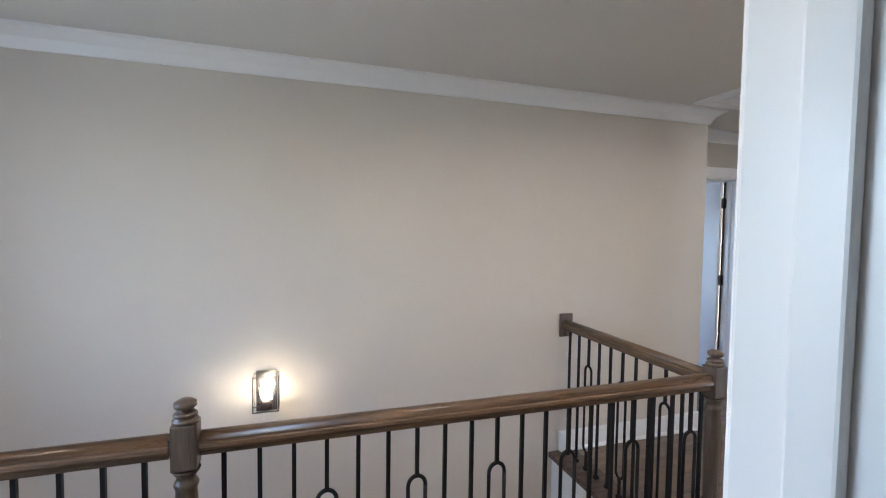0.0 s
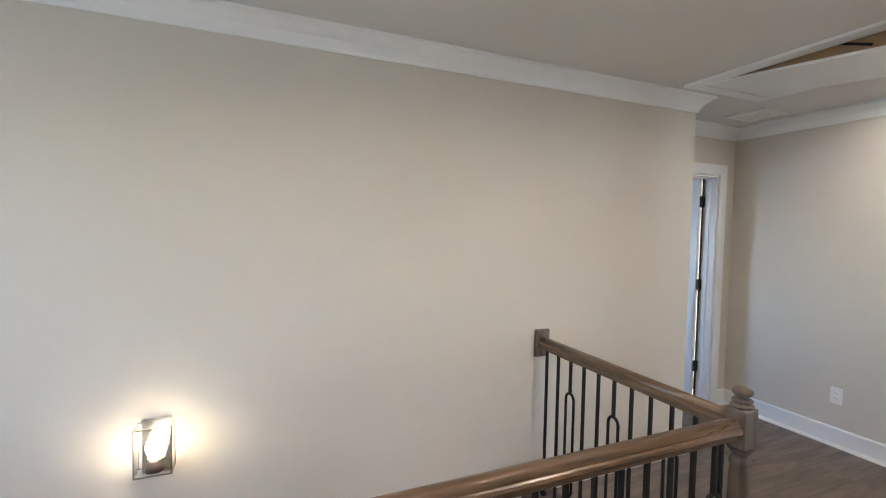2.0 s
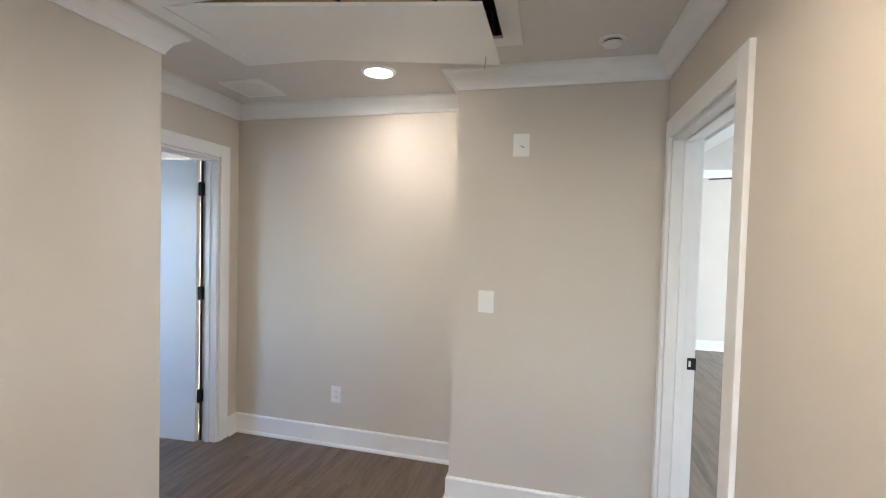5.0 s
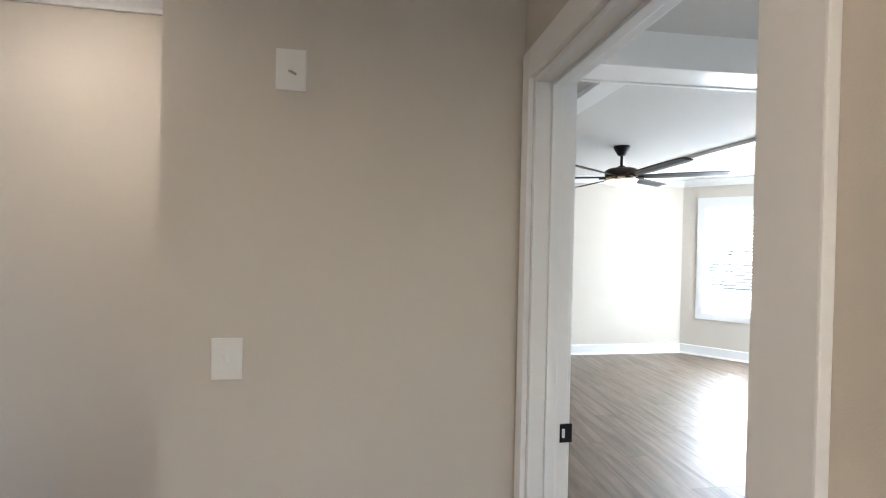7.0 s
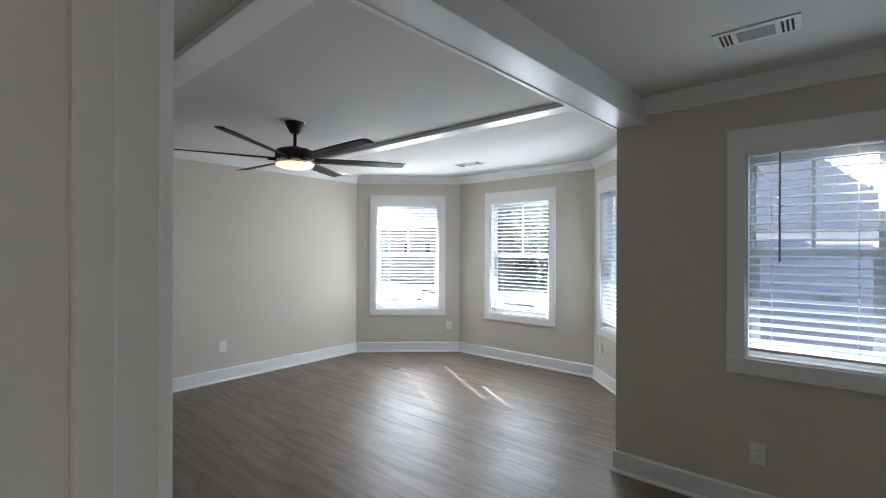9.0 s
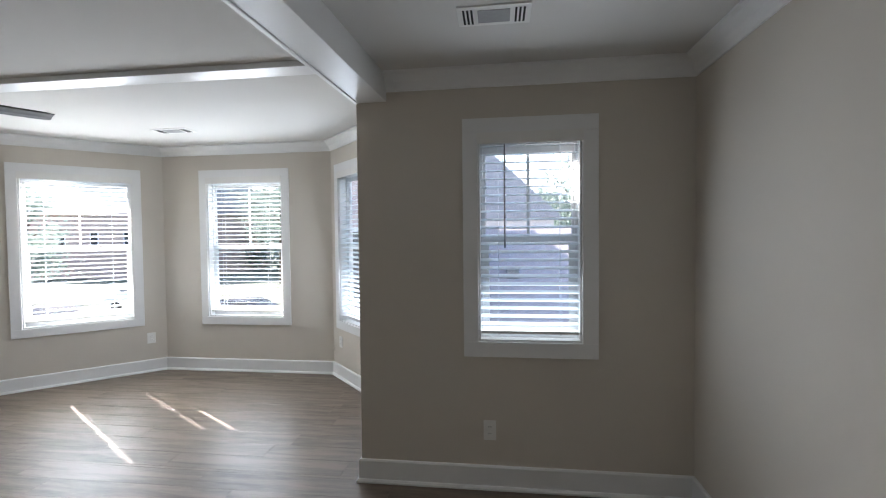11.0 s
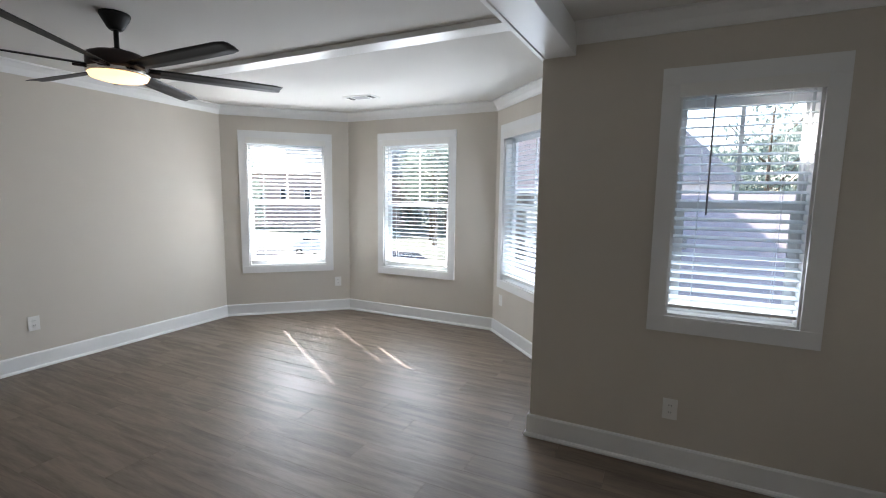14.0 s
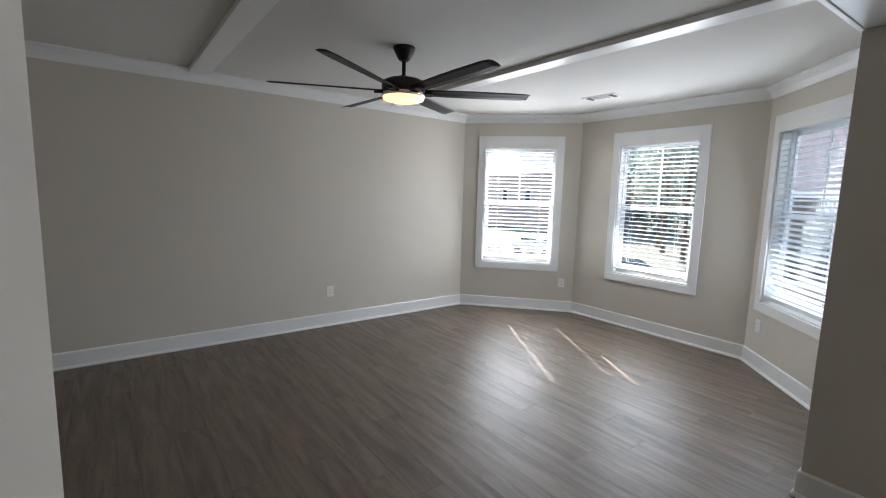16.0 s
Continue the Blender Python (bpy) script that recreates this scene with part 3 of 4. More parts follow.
def register(name, label, m, w, d):
    """A ceiling air register with slots at both ends and a plain middle."""
    t = thing(name, label, "air vent", m=m)
    bm = bmesh.new()
    box(bm, -w / 2, -d / 2, -0.007, w / 2, d / 2, 0, bevel=0.003)
    part("frame", bm, PLASTIC, t)
    part("filter", boxed(-w * 0.22, -d * 0.32, -0.0095, w * 0.22, d * 0.32, -0.007), GREYFILTER, t)
    for s in (-1, 1):
        for k in range(3):
            x = s * (w * 0.30 + k * w * 0.055)
            part("slot", boxed(x - w * 0.014, -d * 0.36, -0.0095, x + w * 0.014, d * 0.36, -0.007), DARK, t)


register("ceiling_vent", "white ceiling air register with dark end slots", pose(3.395, -2.085, EC), 0.315, 0.17)
register("ceiling_vent", "white ceiling air register in the bay", pose(6.44, -4.02, MC), 0.36, 0.17)
t = thing("ceiling_return", "white square ceiling grille near the hall door", "air vent", m=pose(3.83, 2.72, HC))
bm = bmesh.new()
for k in range(9):
    box(bm, -0.12, -0.12 + k * 0.028, -0.010, 0.12, -0.104 + k * 0.028, -0.004)
part("louvre", bm, PLASTIC, t)
bm = bmesh.new()
for a in ((-0.15, -0.15, 0.15, -0.12), (-0.15, 0.12, 0.15, 0.15), (-0.15, -0.12, -0.12, 0.12), (0.12, -0.12, 0.15, 0.12)):
    box(bm, a[0], a[1], -0.012, a[2], a[3], 0, bevel=0.002)
part("frame", bm, PLASTIC, t)


# ---- plates ----
def plate(name, label, m, kind, w=0.088, h=0.124):
    """A wall plate on the plane y = 0, facing -y."""
    t = thing(name, label, "switch" if kind != "outlet" else "outlet", m=m)
    part("cover_plate", boxed(-w / 2, -0.006, -h / 2, w / 2, 0, h / 2, bevel=0.0025), PLASTIC, t)
    if kind == "outlet":
        for z in (-0.020, 0.020):
            face = part("socket_face", lathe(bmesh.new(), [(0.0165, 0.0), (0.0165, 0.002), (0.015, 0.003)], seg=18), PLASTIC, t)
            face.matrix_basis = pose(0, -0.0055, z, 90, 0, 0)
            for x in (-0.006, 0.006):
                part("slot", boxed(x - 0.0012, -0.0092, z - 0.002, x + 0.0012, -0.0084, z + 0.007), DARK, face).matrix_basis = face.matrix_basis.inverted()
    elif kind == "switch":
        part("toggle", boxed(-0.005, -0.022, -0.004, 0.005, -0.005, 0.012, bevel=0.002), PLASTIC, t)
    elif kind == "thermostat":
        part("lever", boxed(-0.005, -0.012, -0.008, 0.020, -0.005, -0.002, bevel=0.001, m=pose(0, 0, 0, 0, 28, 0)), CORD, t)
        part("toggle", boxed(-0.006, -0.016, -0.004, 0.006, -0.005, 0.008, bevel=0.002), PLASTIC, t)
    else:
        part("jack", boxed(-0.010, -0.009, -0.010, 0.010, -0.005, 0.010, bevel=0.002), PLASTIC, t)


plate("light_switch", "white single toggle switch on the boxed-out wall", pose(XC, 1.175, 1.168, 0, 0, -90), "switch")
plate("wall_control", "white wall control plate high on the wall", pose(XC, 1.006, 2.036, 0, 0, -90), "thermostat")
plate("wall_outlet", "white wall outlet low on the hall wall", pose(XH, 2.295, 0.372, 0, 0, -90), "outlet", 0.074, 0.118)
plate("wall_outlet", "white wall outlet below the window", pose(3.440, YW, 0.35, 0, 0, 180), "outlet", 0.074, 0.118)
plate("wall_outlet", "white wall outlet on the blank wall", pose(XR, -1.875, 0.39, 0, 0, -90), "outlet", 0.08, 0.122)
a, b = Vector(BAY[2]), Vector(BAY[3])
plate("wall_outlet", "white wall outlet beside the bay window", upright(a, b, 0.15) @ pose(0, 0, 0.38), "outlet", 0.08, 0.118)
a, b = Vector(BAY[0]), Vector(BAY[1])
plate("wall_outlet", "white wall outlet below the bay window", upright(a, b, (b - a).length - 0.2) @ pose(0, 0, 0.39), "outlet", 0.075, 0.118)

t = thing("strike_plate", "black strike plate on the white door jamb", "strike plate", m=pose(DOOR[1] - 0.018, 0.150, 0.942))
part("plate", boxed(-0.002, -0.020, -0.029, 0, 0.020, 0.029, bevel=0.0008), BLACK, t)
part("keep", boxed(-0.0032, 0.004, -0.014, -0.0018, 0.013, 0.014), PLASTIC, t)

# ---- open door to the far room ----
door = tagged(thing("door_1", "white hinged door standing open, black hinges", "door", m=pose(D1[1] - 0.034, YL + 0.122, 0.0, 0, 0, 93)), kind="structure")
part("slab", boxed(0.006, 0, 0.012, 0.790, 0.035, DH - 0.022, bevel=0.002), TRIM, door)
for z in (0.335, 1.075, 1.815):
    hg = part("hinge", boxed(-0.018, -0.020, z - 0.048, 0.005, 0.020, z + 0.048, bevel=0.003), BLACK, door)
    part("knuckle", lathe(bmesh.new(), [(0.007, z - 0.05), (0.007, z + 0.05)], -0.012, 0.008, 10), BLACK, hg)
# near-black strip stands in for the shade inside the hinge gap
structure("door_gap_shade", boxed(D1[1] - 0.034, YL + 0.115, 0.01, D1[1] - 0.0185, YL + 0.121, DH - 0.02), DARK)


# ---- ceiling fan ----
def fan(x, y, z):
    t = thing("ceiling_fan", "black six-blade ceiling fan with a lit round lamp", "ceiling fan", m=pose(x, y, z))
    part("canopy", lathe(bmesh.new(), [(0.078, 0), (0.078, -0.012), (0.070, -0.030), (0.042, -0.080), (0.030, -0.092)]), FANBLACK, t)
    part("downrod", lathe(bmesh.new(), [(0.0135, -0.085), (0.0135, -0.215)], seg=14), FANBLACK, t)
    part("collar", lathe(bmesh.new(), [(0.030, -0.195), (0.038, -0.205), (0.040, -0.222)]), FANBLACK, t)
    motor = part("motor_housing", lathe(bmesh.new(), [(0.06, -0.214), (0.120, -0.222), (0.150, -0.236), (0.156, -0.252), (0.156, -0.300), (0.146, -0.318), (0.10, -0.324)], seg=40), BROWN, t)
    part("light_ring", lathe(bmesh.new(), [(0.150, -0.316), (0.158, -0.322), (0.158, -0.338), (0.152, -0.344), (0.148, -0.330)], seg=40, cap=False), CHROME, t)
    part("lens", lathe(bmesh.new(), [(0.148, -0.324), (0.150, -0.345), (0.142, -0.362), (0.10, -0.374), (0.02, -0.378)], seg=40), FANLED, t)
    bm = bmesh.new()
    n = 14
    rows = []
    for k in range(n + 1):
        u = k / n
        r = 0.13 + u * 0.80
        w = 0.044 + 0.016 * math.sin(min(1, u * 1.3) * math.pi * 0.6)
        if k == n:
            w *= 0.80
        lift = 0.012 * u
        ang = -radians(15 - 5 * u)
        row = []
        for c, th in ((-1, 0), (-0.4, 0), (0.4, 0), (1, 0), (1, 1), (0.4, 1), (-0.4, 1), (-1, 1)):
            h = 0.006 * (1 - abs(c) * 0.5) * (1 if th else -0.2) + 0.006 * (1 - c * c)
            row.append(bm.verts.new((r, c * w * math.cos(ang) - h * math.sin(ang) * 0, c * w * math.sin(ang) + h + lift)))
        rows.append(row)
    for p, q in zip(rows, rows[1:]):
        for j in range(8):
            bm.faces.new((p[j], p[(j + 1) % 8], q[(j + 1) % 8], q[j])).smooth = True
    bm.faces.new(rows[0])
    bm.faces.new(rows[-1][::-1])
    me = mesh_of("blade", bm, FANBLACK)
    arm = mesh_of("blade_arm", boxed(0.10, -0.026, -0.012, 0.21, 0.026, 0.002, bevel=0.003), BROWN)
    for k in range(6):
        ob = new("blade", me)
        ob.parent = t
        ob.matrix_basis = pose(0, 0, -0.305, 0, 0, 1 + 60 * k)
        o2 = new("blade_arm", arm)
        o2.parent = ob
        o2.matrix_basis = pose(0, 0, -0.004, -14, 0, 0)


fan(6.48, -1.68, MC)

# ---- wand of the single window's blind ----
wx, wz = W4[1] - W4C - 0.155, 2.03
part("wand", tube(bmesh.new(), [(0, 0, 0), (0, 0.002, -0.60)], 0.0045, 8), CORD, blind4).matrix_basis = pose(-(wx - (W4[0] + W4[1]) / 2), -0.006, wz)


# ---- unseen rooms behind the doorways, closed round, each with an added daylight opening ----
def side_room(tag, x0, x1, y0, y1, window_wall, win):
    h = 2.46
    sides = {"south": ((x0, y0), (x1, y0)), "east": ((x1, y0), (x1, y1)), "north": ((x1, y1), (x0, y1)), "west": ((x0, y1), (x0, y0))}
    for k, (a, b) in sides.items():
        if k == tag[1]:
            continue
        wall("wall_%s_%s" % (tag[0], k), a, b, 0, h + 0.2, 0.1, [win] if k == window_wall else [])
    structure("ceiling_%s" % tag[0], boxed(x0 - 0.1, y0 - 0.1 if tag[1] != "south" else y0, h, x1 + 0.1, y1 + 0.1 if tag[1] != "north" else y1, h + 0.1), CEIL)
    structure("floor_%s" % tag[0], boxed(x0 - 0.1, y0, -0.1, x1 + 0.1, y1, 0.0), PLANK)


side_room(("start_room", "north"), -2.2, 2.15, -3.2, YB, "east", (0.8, 2.6, 0.7, 2.1))
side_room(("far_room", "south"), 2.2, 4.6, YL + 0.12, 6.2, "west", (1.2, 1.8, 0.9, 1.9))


def day_lamp(x, y, z, target, w, h, power, color, spread=180):
    la = bpy.data.lights.new("window_daylight", "AREA")
    la.shape, la.size, la.size_y, la.energy, la.color, la.spread = "RECTANGLE", w, h, power, color, radians(spread)
    ob = new("window_daylight", la)
    ob.matrix_world = look((x, y, z), target)
    return ob


# lamp added in the start room's unseen opening, for light round the first doorway
day_lamp(2.10, -1.50, 1.4, (-2.0, -1.5, 1.2), 1.7, 1.3, 1.0, (1.0, 0.93, 0.82))
# saturated blue lamp added in the far room's unseen opening, tints the door slab
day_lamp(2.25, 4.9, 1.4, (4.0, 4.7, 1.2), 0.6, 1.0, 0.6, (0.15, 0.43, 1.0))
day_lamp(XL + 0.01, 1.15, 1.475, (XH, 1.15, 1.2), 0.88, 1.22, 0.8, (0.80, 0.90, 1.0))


def window_light(m, w, h, z, power, slats):
    """Daylight of one window: most of it in the opening before the blind, a little behind it that lights the slats."""
    e, g = m @ Vector((0, -0.035, z)), m @ Vector((0, -1.0, z - 0.18))
    day_lamp(*e, g, w, h, power, (0.78, 0.91, 1.0))
    e, g = m @ Vector((0, 0.068, z)), m @ Vector((0, -1.0, z))
    day_lamp(*e, g, w, h, slats, (0.74, 0.90, 1.0))


for (a, b, s, half), power in zip(BAYWIN, (3.2, 4.6, 4.2)):
    window_light(upright(a, b, s), 0.84, 1.45, 1.38, power, 0.65)
window_light(upright((XE, YW), (XW, YW), (W4[0] + W4[1]) / 2 - XE), 0.55, 1.1, 1.46, 1.3, 0.2)

# ---- outdoors ----
GZ = -3.1
GRASS = material("lawn", (0.062, 0.075, 0.052), 0.9, var=0.4, scale=1.5, bump=0.4, bump_scale=30)
ROADMAT = material("asphalt", (0.045, 0.047, 0.052), 0.85, var=0.2, scale=2, bump=0.2, bump_scale=60)
CONCRETE = material("concrete", (0.22, 0.22, 0.215), 0.85, var=0.1, scale=2)
SHINGLE = material("grey roof shingles", (0.23, 0.235, 0.25), 0.85, var=0.3, scale=6, bump=0.5, bump_scale=20)
SHINGLE2 = material("brown roof shingles", (0.31, 0.28, 0.28), 0.85, var=0.3, scale=6, bump=0.5, bump_scale=20)
BRICKM = material("red-brown brick", (0.36, 0.27, 0.235), 0.85, var=0.3, scale=14, bump=0.4, bump_scale=40)
SIDING = material("pale siding", (0.48, 0.47, 0.47), 0.7, var=0.05)
WINDARK = material("dark window glass", (0.03, 0.035, 0.04), 0.08, var=0.1)
LEAF = material("foliage", (0.12, 0.155, 0.13), 0.6, var=0.5, scale=2)
let_through(LEAF, (0.21, 0.27, 0.24), 0.5)
BARK = material("bark", (0.09, 0.065, 0.045), 0.9, var=0.3, scale=8, bump=0.5, bump_scale=30)

structure("ground", boxed(-400, -600, GZ - 0.2, 600, 300, GZ), GRASS, "dry pale green lawn reaching the horizon")
structure("road", boxed(9, -27, GZ, 300, -20, GZ + 0.02), ROADMAT, "grey asphalt street")
structure("pavement", boxed(9, -19.2, GZ, 300, -17.9, GZ + 0.05), CONCRETE, "pale concrete pavement")
structure("driveway", boxed(10.5, -19.9, GZ, 16, -6, GZ + 0.03), CONCRETE, "pale concrete driveway")


def house(name, label, x0, y0, x1, y1, eave, ridge, wallmat, roofmat, along_x=True):
    t = thing(name, label, "house", "neighbouring houses")
    part("wall", boxed(x0, y0, GZ, x1, y1, eave), wallmat, t)
    o = 0.4
    bm = bmesh.new()
    if along_x:
        ym = (y0 + y1) / 2
        c = [(x0 - o, y0 - o, eave), (x1 + o, y0 - o, eave), (x1 + o, y1 + o, eave), (x0 - o, y1 + o, eave), (x0 - o, ym, ridge), (x1 + o, ym, ridge)]
        f = ((0, 1, 5, 4), (2, 3, 4, 5), (0, 4, 3), (1, 2, 5), (0, 3, 2, 1))
    else:
        xm = (x0 + x1) / 2
        c = [(x0 - o, y0 - o, eave), (x1 + o, y0 - o, eave), (x1 + o, y1 + o, eave), (x0 - o, y1 + o, eave), (xm, y0 - o, ridge), (xm, y1 + o, ridge)]
        f = ((1, 2, 5, 4), (3, 0, 4, 5), (0, 1, 4), (2, 3, 5), (0, 3, 2, 1))
    vs = [bm.verts.new(p) for p in c]
    for q in f:
        bm.faces.new([vs[i] for i in q])
    roof = part("roof", bm, roofmat, t)
    return t, roof


def house_windows(t, face, n, u0, u1, z0, z1, at):
    for k in range(n):
        u = u0 + (u1 - u0) * (k + 0.5) / n
        if face == "y":
            bm, fm = boxed(u - 0.45, at, z0, u + 0.45, at + 0.03, z1), boxed(u - 0.55, at - 0.001, z0 - 0.1, u + 0.55, at + 0.02, z1 + 0.1)
        else:
            bm, fm = boxed(at - 0.03, u - 0.45, z0, at, u + 0.45, z1), boxed(at - 0.02, u - 0.55, z0 - 0.1, at + 0.001, u + 0.55, z1 + 0.1)
        w = part("window", fm, VINYL, t)
        part("pane", bm, WINDARK, w)


h1, r1 = house("house", "brown-roofed neighbouring house close by", -9, -19, 4.6, -9.5, -2.1, 1.75, BRICKM, SHINGLE2)
for x in (0.6, 3.0):
    part("roof_vent", boxed(x - 0.17, -12.6, 0.30, x + 0.17, -12.3, 0.62, bevel=0.02), CONCRETE, r1)
MAUVE = material("mauve brick", (0.44, 0.36, 0.35), 0.85, var=0.2, scale=14, bump=0.4, bump_scale=40)
hb, rb = house("house", "two-storey mauve brick house wing", 4.8, -15, 7.0, -9.2, 3.6, 5.2, MAUVE, SHINGLE2, False)
house_windows(hb, "y", 1, 5.2, 6.8, 0.2, 1.6, -9.2)
h2, r2 = house("house", "grey-gabled pale house beyond the brown roof", 0.5, -33, 9.5, -24, 2.4, 7.0, SIDING, SHINGLE, False)
house_windows(h2, "y", 3, 1, 9, 0.3, 1.8, -24)
h3, r3 = house("house", "brick house across the street", 38, -64, 66, -46, 4.4, 11.0, BRICKM, SHINGLE)
house_windows(h3, "y", 6, 39, 65, 0.7, 2.3, -46)
h4, r4 = house("house", "pale house far down the street", 56, -40, 68, -31, 2.0, 5.0, SIDING, SHINGLE2)
house_windows(h4, "y", 4, 56.5, 67.5, 0.2, 1.6, -31)
h5, r5 = house("house", "brick house beside the garden", 22, -12, 33, -2, 1.8, 4.6, BRICKM, SHINGLE)
house_windows(h5, "x", 4, -11.5, -2.5, 0.2, 1.6, 22)
house_windows(h5, "x", 4, -11.5, -2.5, -1.9, -0.5, 22)


def tree(x, y, h, r, seed, label):
    rnd = random.Random(seed)
    t = thing("tree", label, "tree", "street trees", m=pose(x, y, GZ))
    bm = lathe(bmesh.new(), [(0.22, 0), (0.16, h * 0.2), (0.12, h * 0.45), (0.05, h * 0.8)], seg=8)
    for k in range(7):
        a, z = rnd.uniform(0, 6.28), h * rnd.uniform(0.35, 0.7)
        q = rnd.uniform(0.5, 0.9) * r
        tube(bm, [(0, 0, z), (q * 0.5 * math.cos(a), q * 0.5 * math.sin(a), z + h * 0.08), (q * math.cos(a), q * math.sin(a), z + h * 0.2)], 0.04, 5)
    part("trunk", bm, BARK, t)
    verts, faces = [], []
    clumps = []
    for k in range(26):
        a, zz = rnd.uniform(0, 6.28), rnd.uniform(0.35, 1.0)
        q = r * math.sqrt(rnd.random()) * (1.25 - zz) ** 0.5
        clumps.append((q * math.cos(a), q * math.sin(a), zz * h))
    for k in range(2600):
        cx, cy, cz = rnd.choice(clumps)
        p = Vector((cx + rnd.gauss(0, r * 0.16), cy + rnd.gauss(0, r * 0.16), cz + rnd.gauss(0, h * 0.045)))
        q = Euler((rnd.uniform(0, 3.1), rnd.uniform(0, 3.1), rnd.uniform(0, 6.2))).to_matrix()
        s = rnd.uniform(0.09, 0.2)
        i = len(verts)
        verts += [p + q @ Vector(v) for v in ((-s, 0, 0), (0, -s * 0.5, 0.03), (s, 0, 0), (0, s * 0.5, 0.03))]
        faces.append((i, i + 1, i + 2, i + 3))
    me = bpy.data.meshes.new("crown")
    me.from_pydata(verts, [], faces)
    me.materials.append(LEAF)
    ob = new("crown", me)
    ob.parent = t
    return t


for k, (x, y, h, r) in enumerate(((14, -31, 9, 3.2), (18.5, -33, 11, 3.6), (11, -36, 12, 4), (30, -20, 8, 3), (-3, -36, 13, 4.5), (39, -29, 9, 3.2), (4, -48, 13, 4.5), (27, -50, 14, 5), (74, -50, 13, 5), (16, -46, 14, 5), (22, -37, 13, 4.2), (25, -42, 14, 4.6), (20, -52, 15, 5.5))):
    tree(x, y, h, r, k + 3, "green leafy street tree" if k < 6 else "tall green tree behind the houses")


def woods(x0, x1, y, h, n, seed):
    """A far belt of leaves, one mesh."""
    rnd = random.Random(seed)
    verts, faces = [], []
    for k in range(n):
        x = rnd.uniform(x0, x1)
        top = h * (0.72 + 0.28 * noise.noise(Vector((x * 0.16, seed, 0))) + 0.1 * noise.noise(Vector((x * 0.7, seed, 3))))
        p = Vector((x, y + rnd.uniform(-3, 3), GZ + top * rnd.random() ** 0.8))
        q = Euler((rnd.uniform(0, 3.1), rnd.uniform(0, 3.1), rnd.uniform(0, 6.2))).to_matrix()
        s = rnd.uniform(0.25, 0.6)
        i = len(verts)
        verts += [p + q @ Vector(v) for v in ((-s, 0, 0), (0, -s * 0.6, 0.06), (s, 0, 0), (0, s * 0.6, 0.06))]
        faces.append((i, i + 1, i + 2, i + 3))
    me = bpy.data.meshes.new("woods")
    me.from_pydata(verts, [], faces)
    me.materials.append(LEAF)
    tagged(new("woods", me), "green belt of trees far behind the street", "trees", kind="stuff")


woods(-15, 75, -60, 15, 16000, 5)


def car(x, y, turn, paint, label):
    t = thing("parked_car", label, "car", "parked cars", m=pose(x, y, GZ + 0.03, 0, 0, turn))
    sec = [(-2.2, 0.35), (2.2, 0.35), (2.25, 0.62), (2.1, 0.82), (1.1, 0.95), (0.35, 1.42), (-1.2, 1.45), (-1.95, 1.0), (-2.2, 0.9)]
    bm = bmesh.new()
    L, R = [[bm.verts.new((u, s * (0.88 - max(0, v - 0.9) * 0.35), v)) for u, v in sec] for s in (-1, 1)]
    bm.faces.new(L)
    bm.faces.new(R[::-1])
    for k in range(len(sec)):
        j = (k + 1) % len(sec)
        bm.faces.new((L[k], L[j], R[j], R[k]))
    bmesh.ops.bevel(bm, geom=bm.edges[:], offset=0.05, segments=2, affect="EDGES")
    part("body", bm, paint, t)
    for s in (-1, 1):
        part("side_window", boxed(-1.1, s * 0.76 - 0.03, 1.0, 0.4, s * 0.76 + 0.03, 1.34, bevel=0.02), WINDARK, t)
        for u in (-1.35, 1.35):
            w = part("tyre", lathe(bmesh.new(), [(0.26, -0.1), (0.32, -0.09), (0.32, 0.09), (0.26, 0.1)]), DARK, t)
            w.matrix_basis = pose(u, s * 0.8, 0.32, 90, 0, 0)
            part("rim", lathe(bmesh.new(), [(0.2, -0.105), (0.2, 0.105)], seg=16), CHROME, w)
    part("windscreen", boxed(-0.02, -0.62, -0.25, 0.02, 0.62, 0.25, bevel=0.01, m=pose(0.75, 0, 1.2, 0, 57, 0)), WINDARK, t)


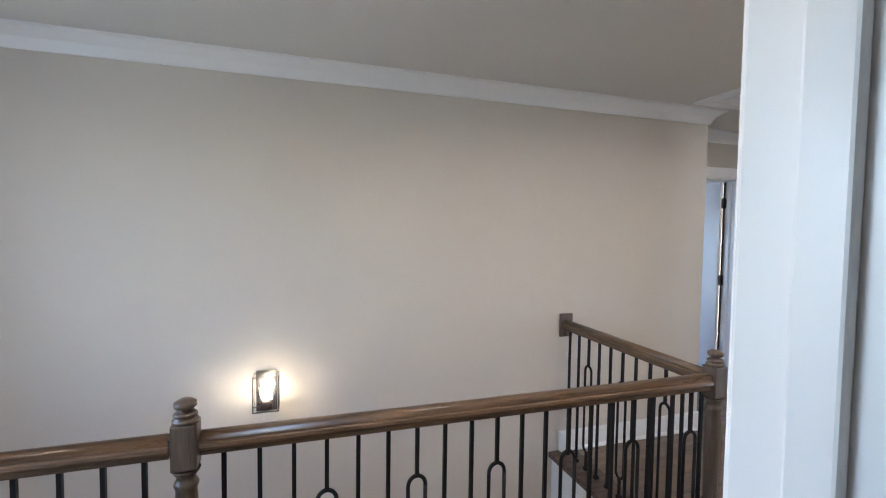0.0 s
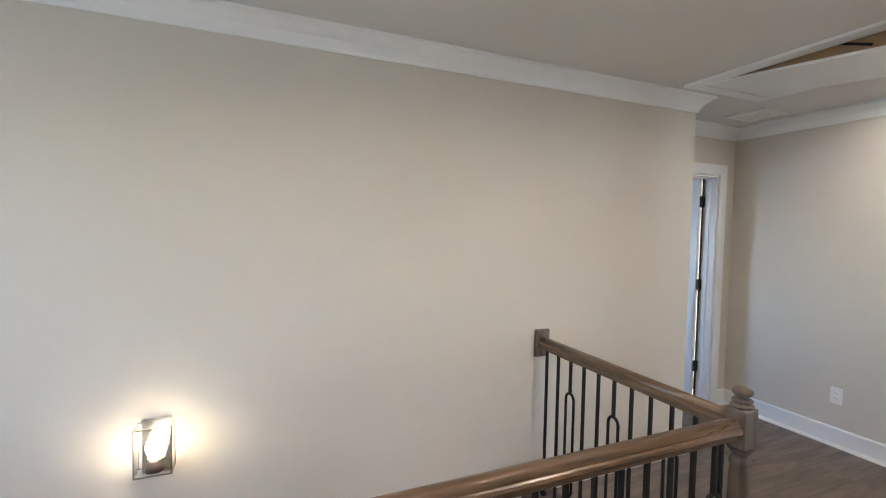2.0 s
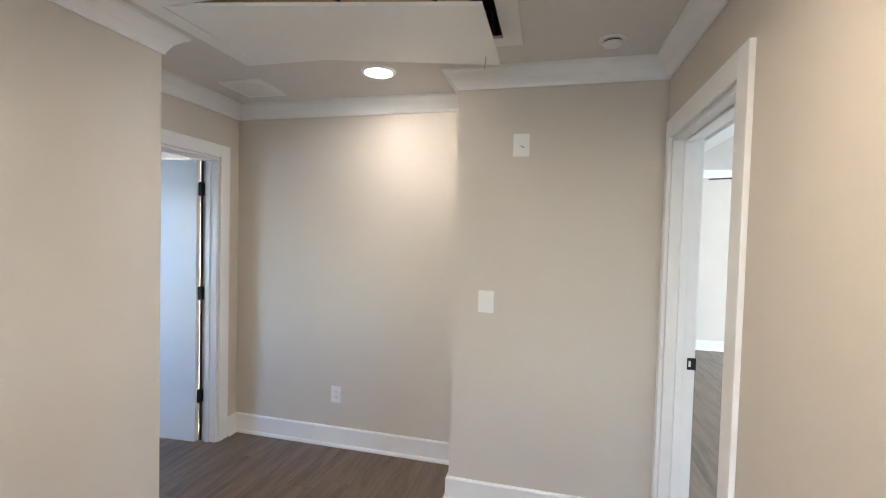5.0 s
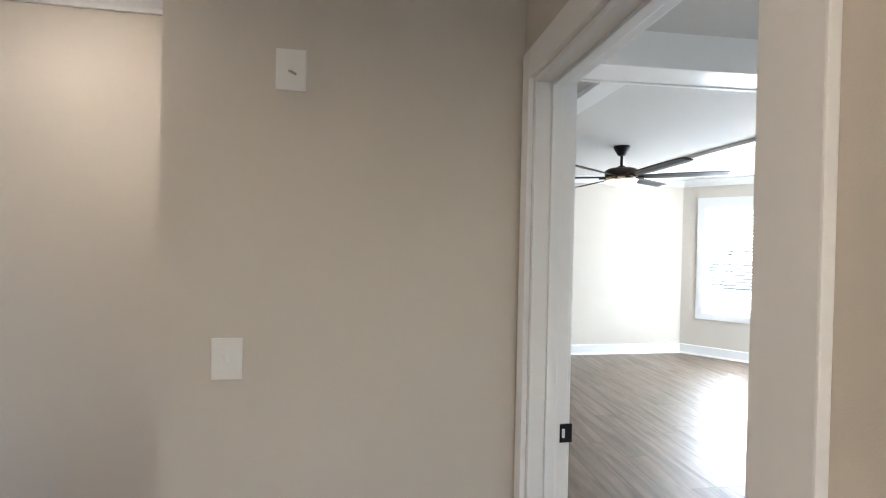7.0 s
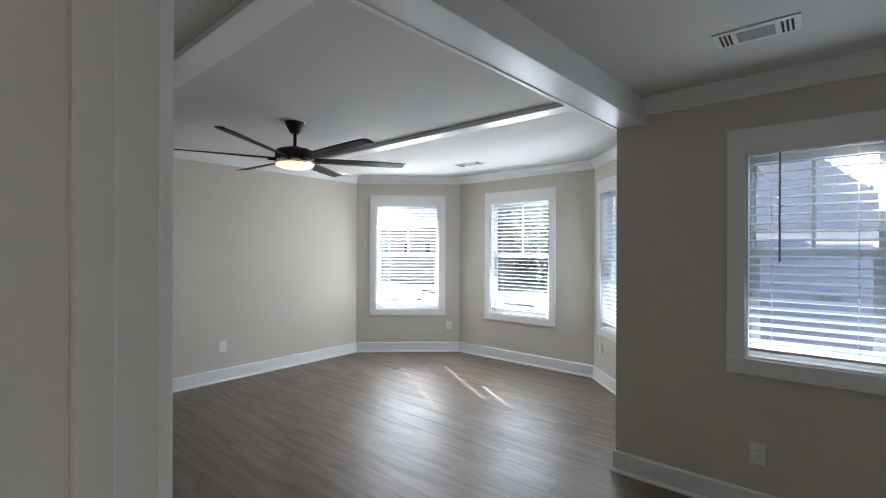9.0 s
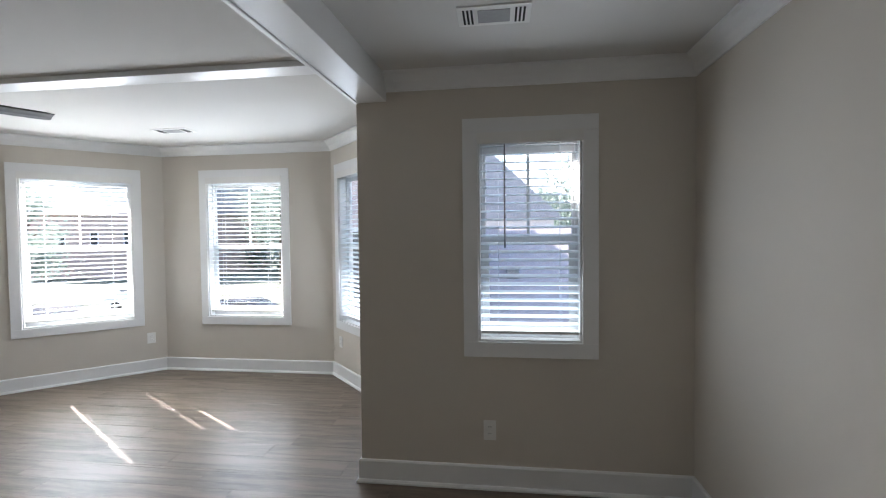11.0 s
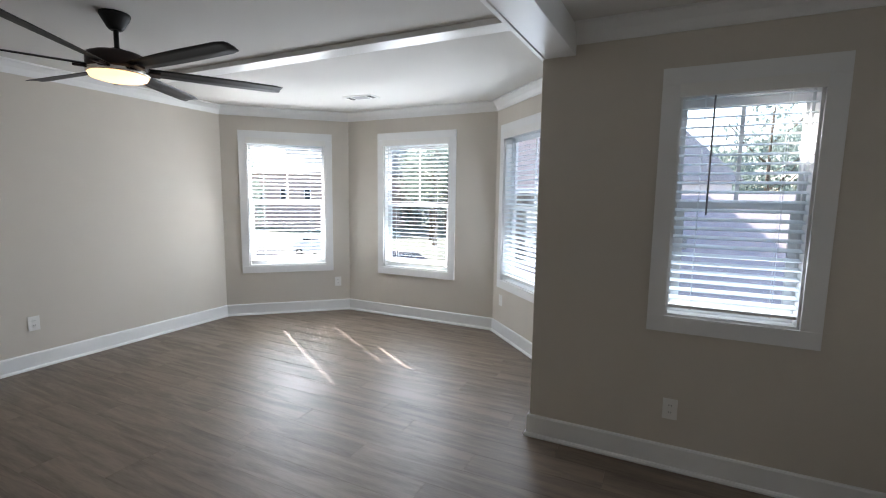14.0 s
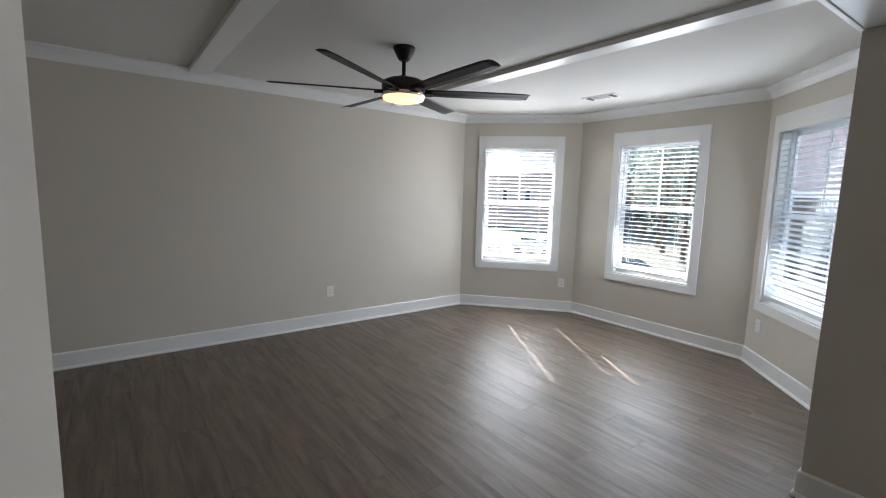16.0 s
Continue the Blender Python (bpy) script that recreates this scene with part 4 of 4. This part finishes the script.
car(11.1, -11.6, 92, material("silver car paint", (0.45, 0.46, 0.48), 0.25, 0.6), "silver car parked on the driveway")
car(16.8, -21.2, 2, material("dark car paint", (0.03, 0.035, 0.05), 0.25, 0.3), "dark car parked at the kerb")
car(26, -26, 181, material("white car paint", (0.7, 0.7, 0.7), 0.3), "white car parked across the street")


# ---- floor planks ----
PW, PL = 0.182, 1.22
meshes = {}


def planks(owner, x0, x1, y0, y1, shape=None):
    """Planks along x between y0 and y1; shape(y) gives the row's ends."""
    row = 0
    y = y0
    while y < y1 - 0.01:
        w = min(PW, y1 - y)
        a, b = (x0, x1) if shape is None else shape(y + w / 2, x0, x1)
        x = a - random.Random(row * 7 + int(y0 * 10)).uniform(0.0, PL * 0.9)
        while x < b:
            xa, xb = max(x, a), min(x + PL, b)
            if xb - xa > 0.03:
                key = (round(xb - xa, 3), round(w, 3))
                if key not in meshes:
                    bm = bmesh.new()
                    l, d, c = key[0] - 0.0006, key[1] - 0.0005, 0.0004
                    v = [bm.verts.new(p) for p in ((0, 0, -0.005), (l, 0, -0.005), (l, d, -0.005), (0, d, -0.005), (c, c, 0), (l - c, c, 0), (l - c, d - c, 0), (c, d - c, 0))]
                    for q in ((4, 5, 6, 7), (0, 1, 5, 4), (1, 2, 6, 5), (2, 3, 7, 6), (3, 0, 4, 7)):
                        bm.faces.new([v[i] for i in q])
                    meshes[key] = mesh_of("plank", bm, PLANK)
                ob = new("plank", meshes[key])
                ob.parent = owner
                ob.location = (xa, y, 0)
            x += PL
        y += PW
        row += 1


def bay_row(y, x0, x1):
    if y > BAY[3][1]:
        return x0, x1
    f = (y - BAY[0][1]) / (BAY[1][1] - BAY[0][1])
    return BAY[0][0] + f * (BAY[1][0] - BAY[0][0]) - 0.1, BAY[3][0] - f * (BAY[3][0] - BAY[2][0]) + 0.1


fl = bpy.data.objects
planks(fl["floor_bedroom"], XW - 0.05, XR, -4.76, YW, bay_row)
planks(fl["floor_bedroom"], XE, XR, YW, 1.43 - 7 * PW)
planks(fl["floor_bedroom"], XK, XR, 1.43 - 7 * PW, YN)
planks(fl["floor_landing"], 0.0, XH, 1.43 - 7 * PW, 1.43)
planks(fl["floor_hall"], 1.94, XH, 1.43, YL + 0.12)
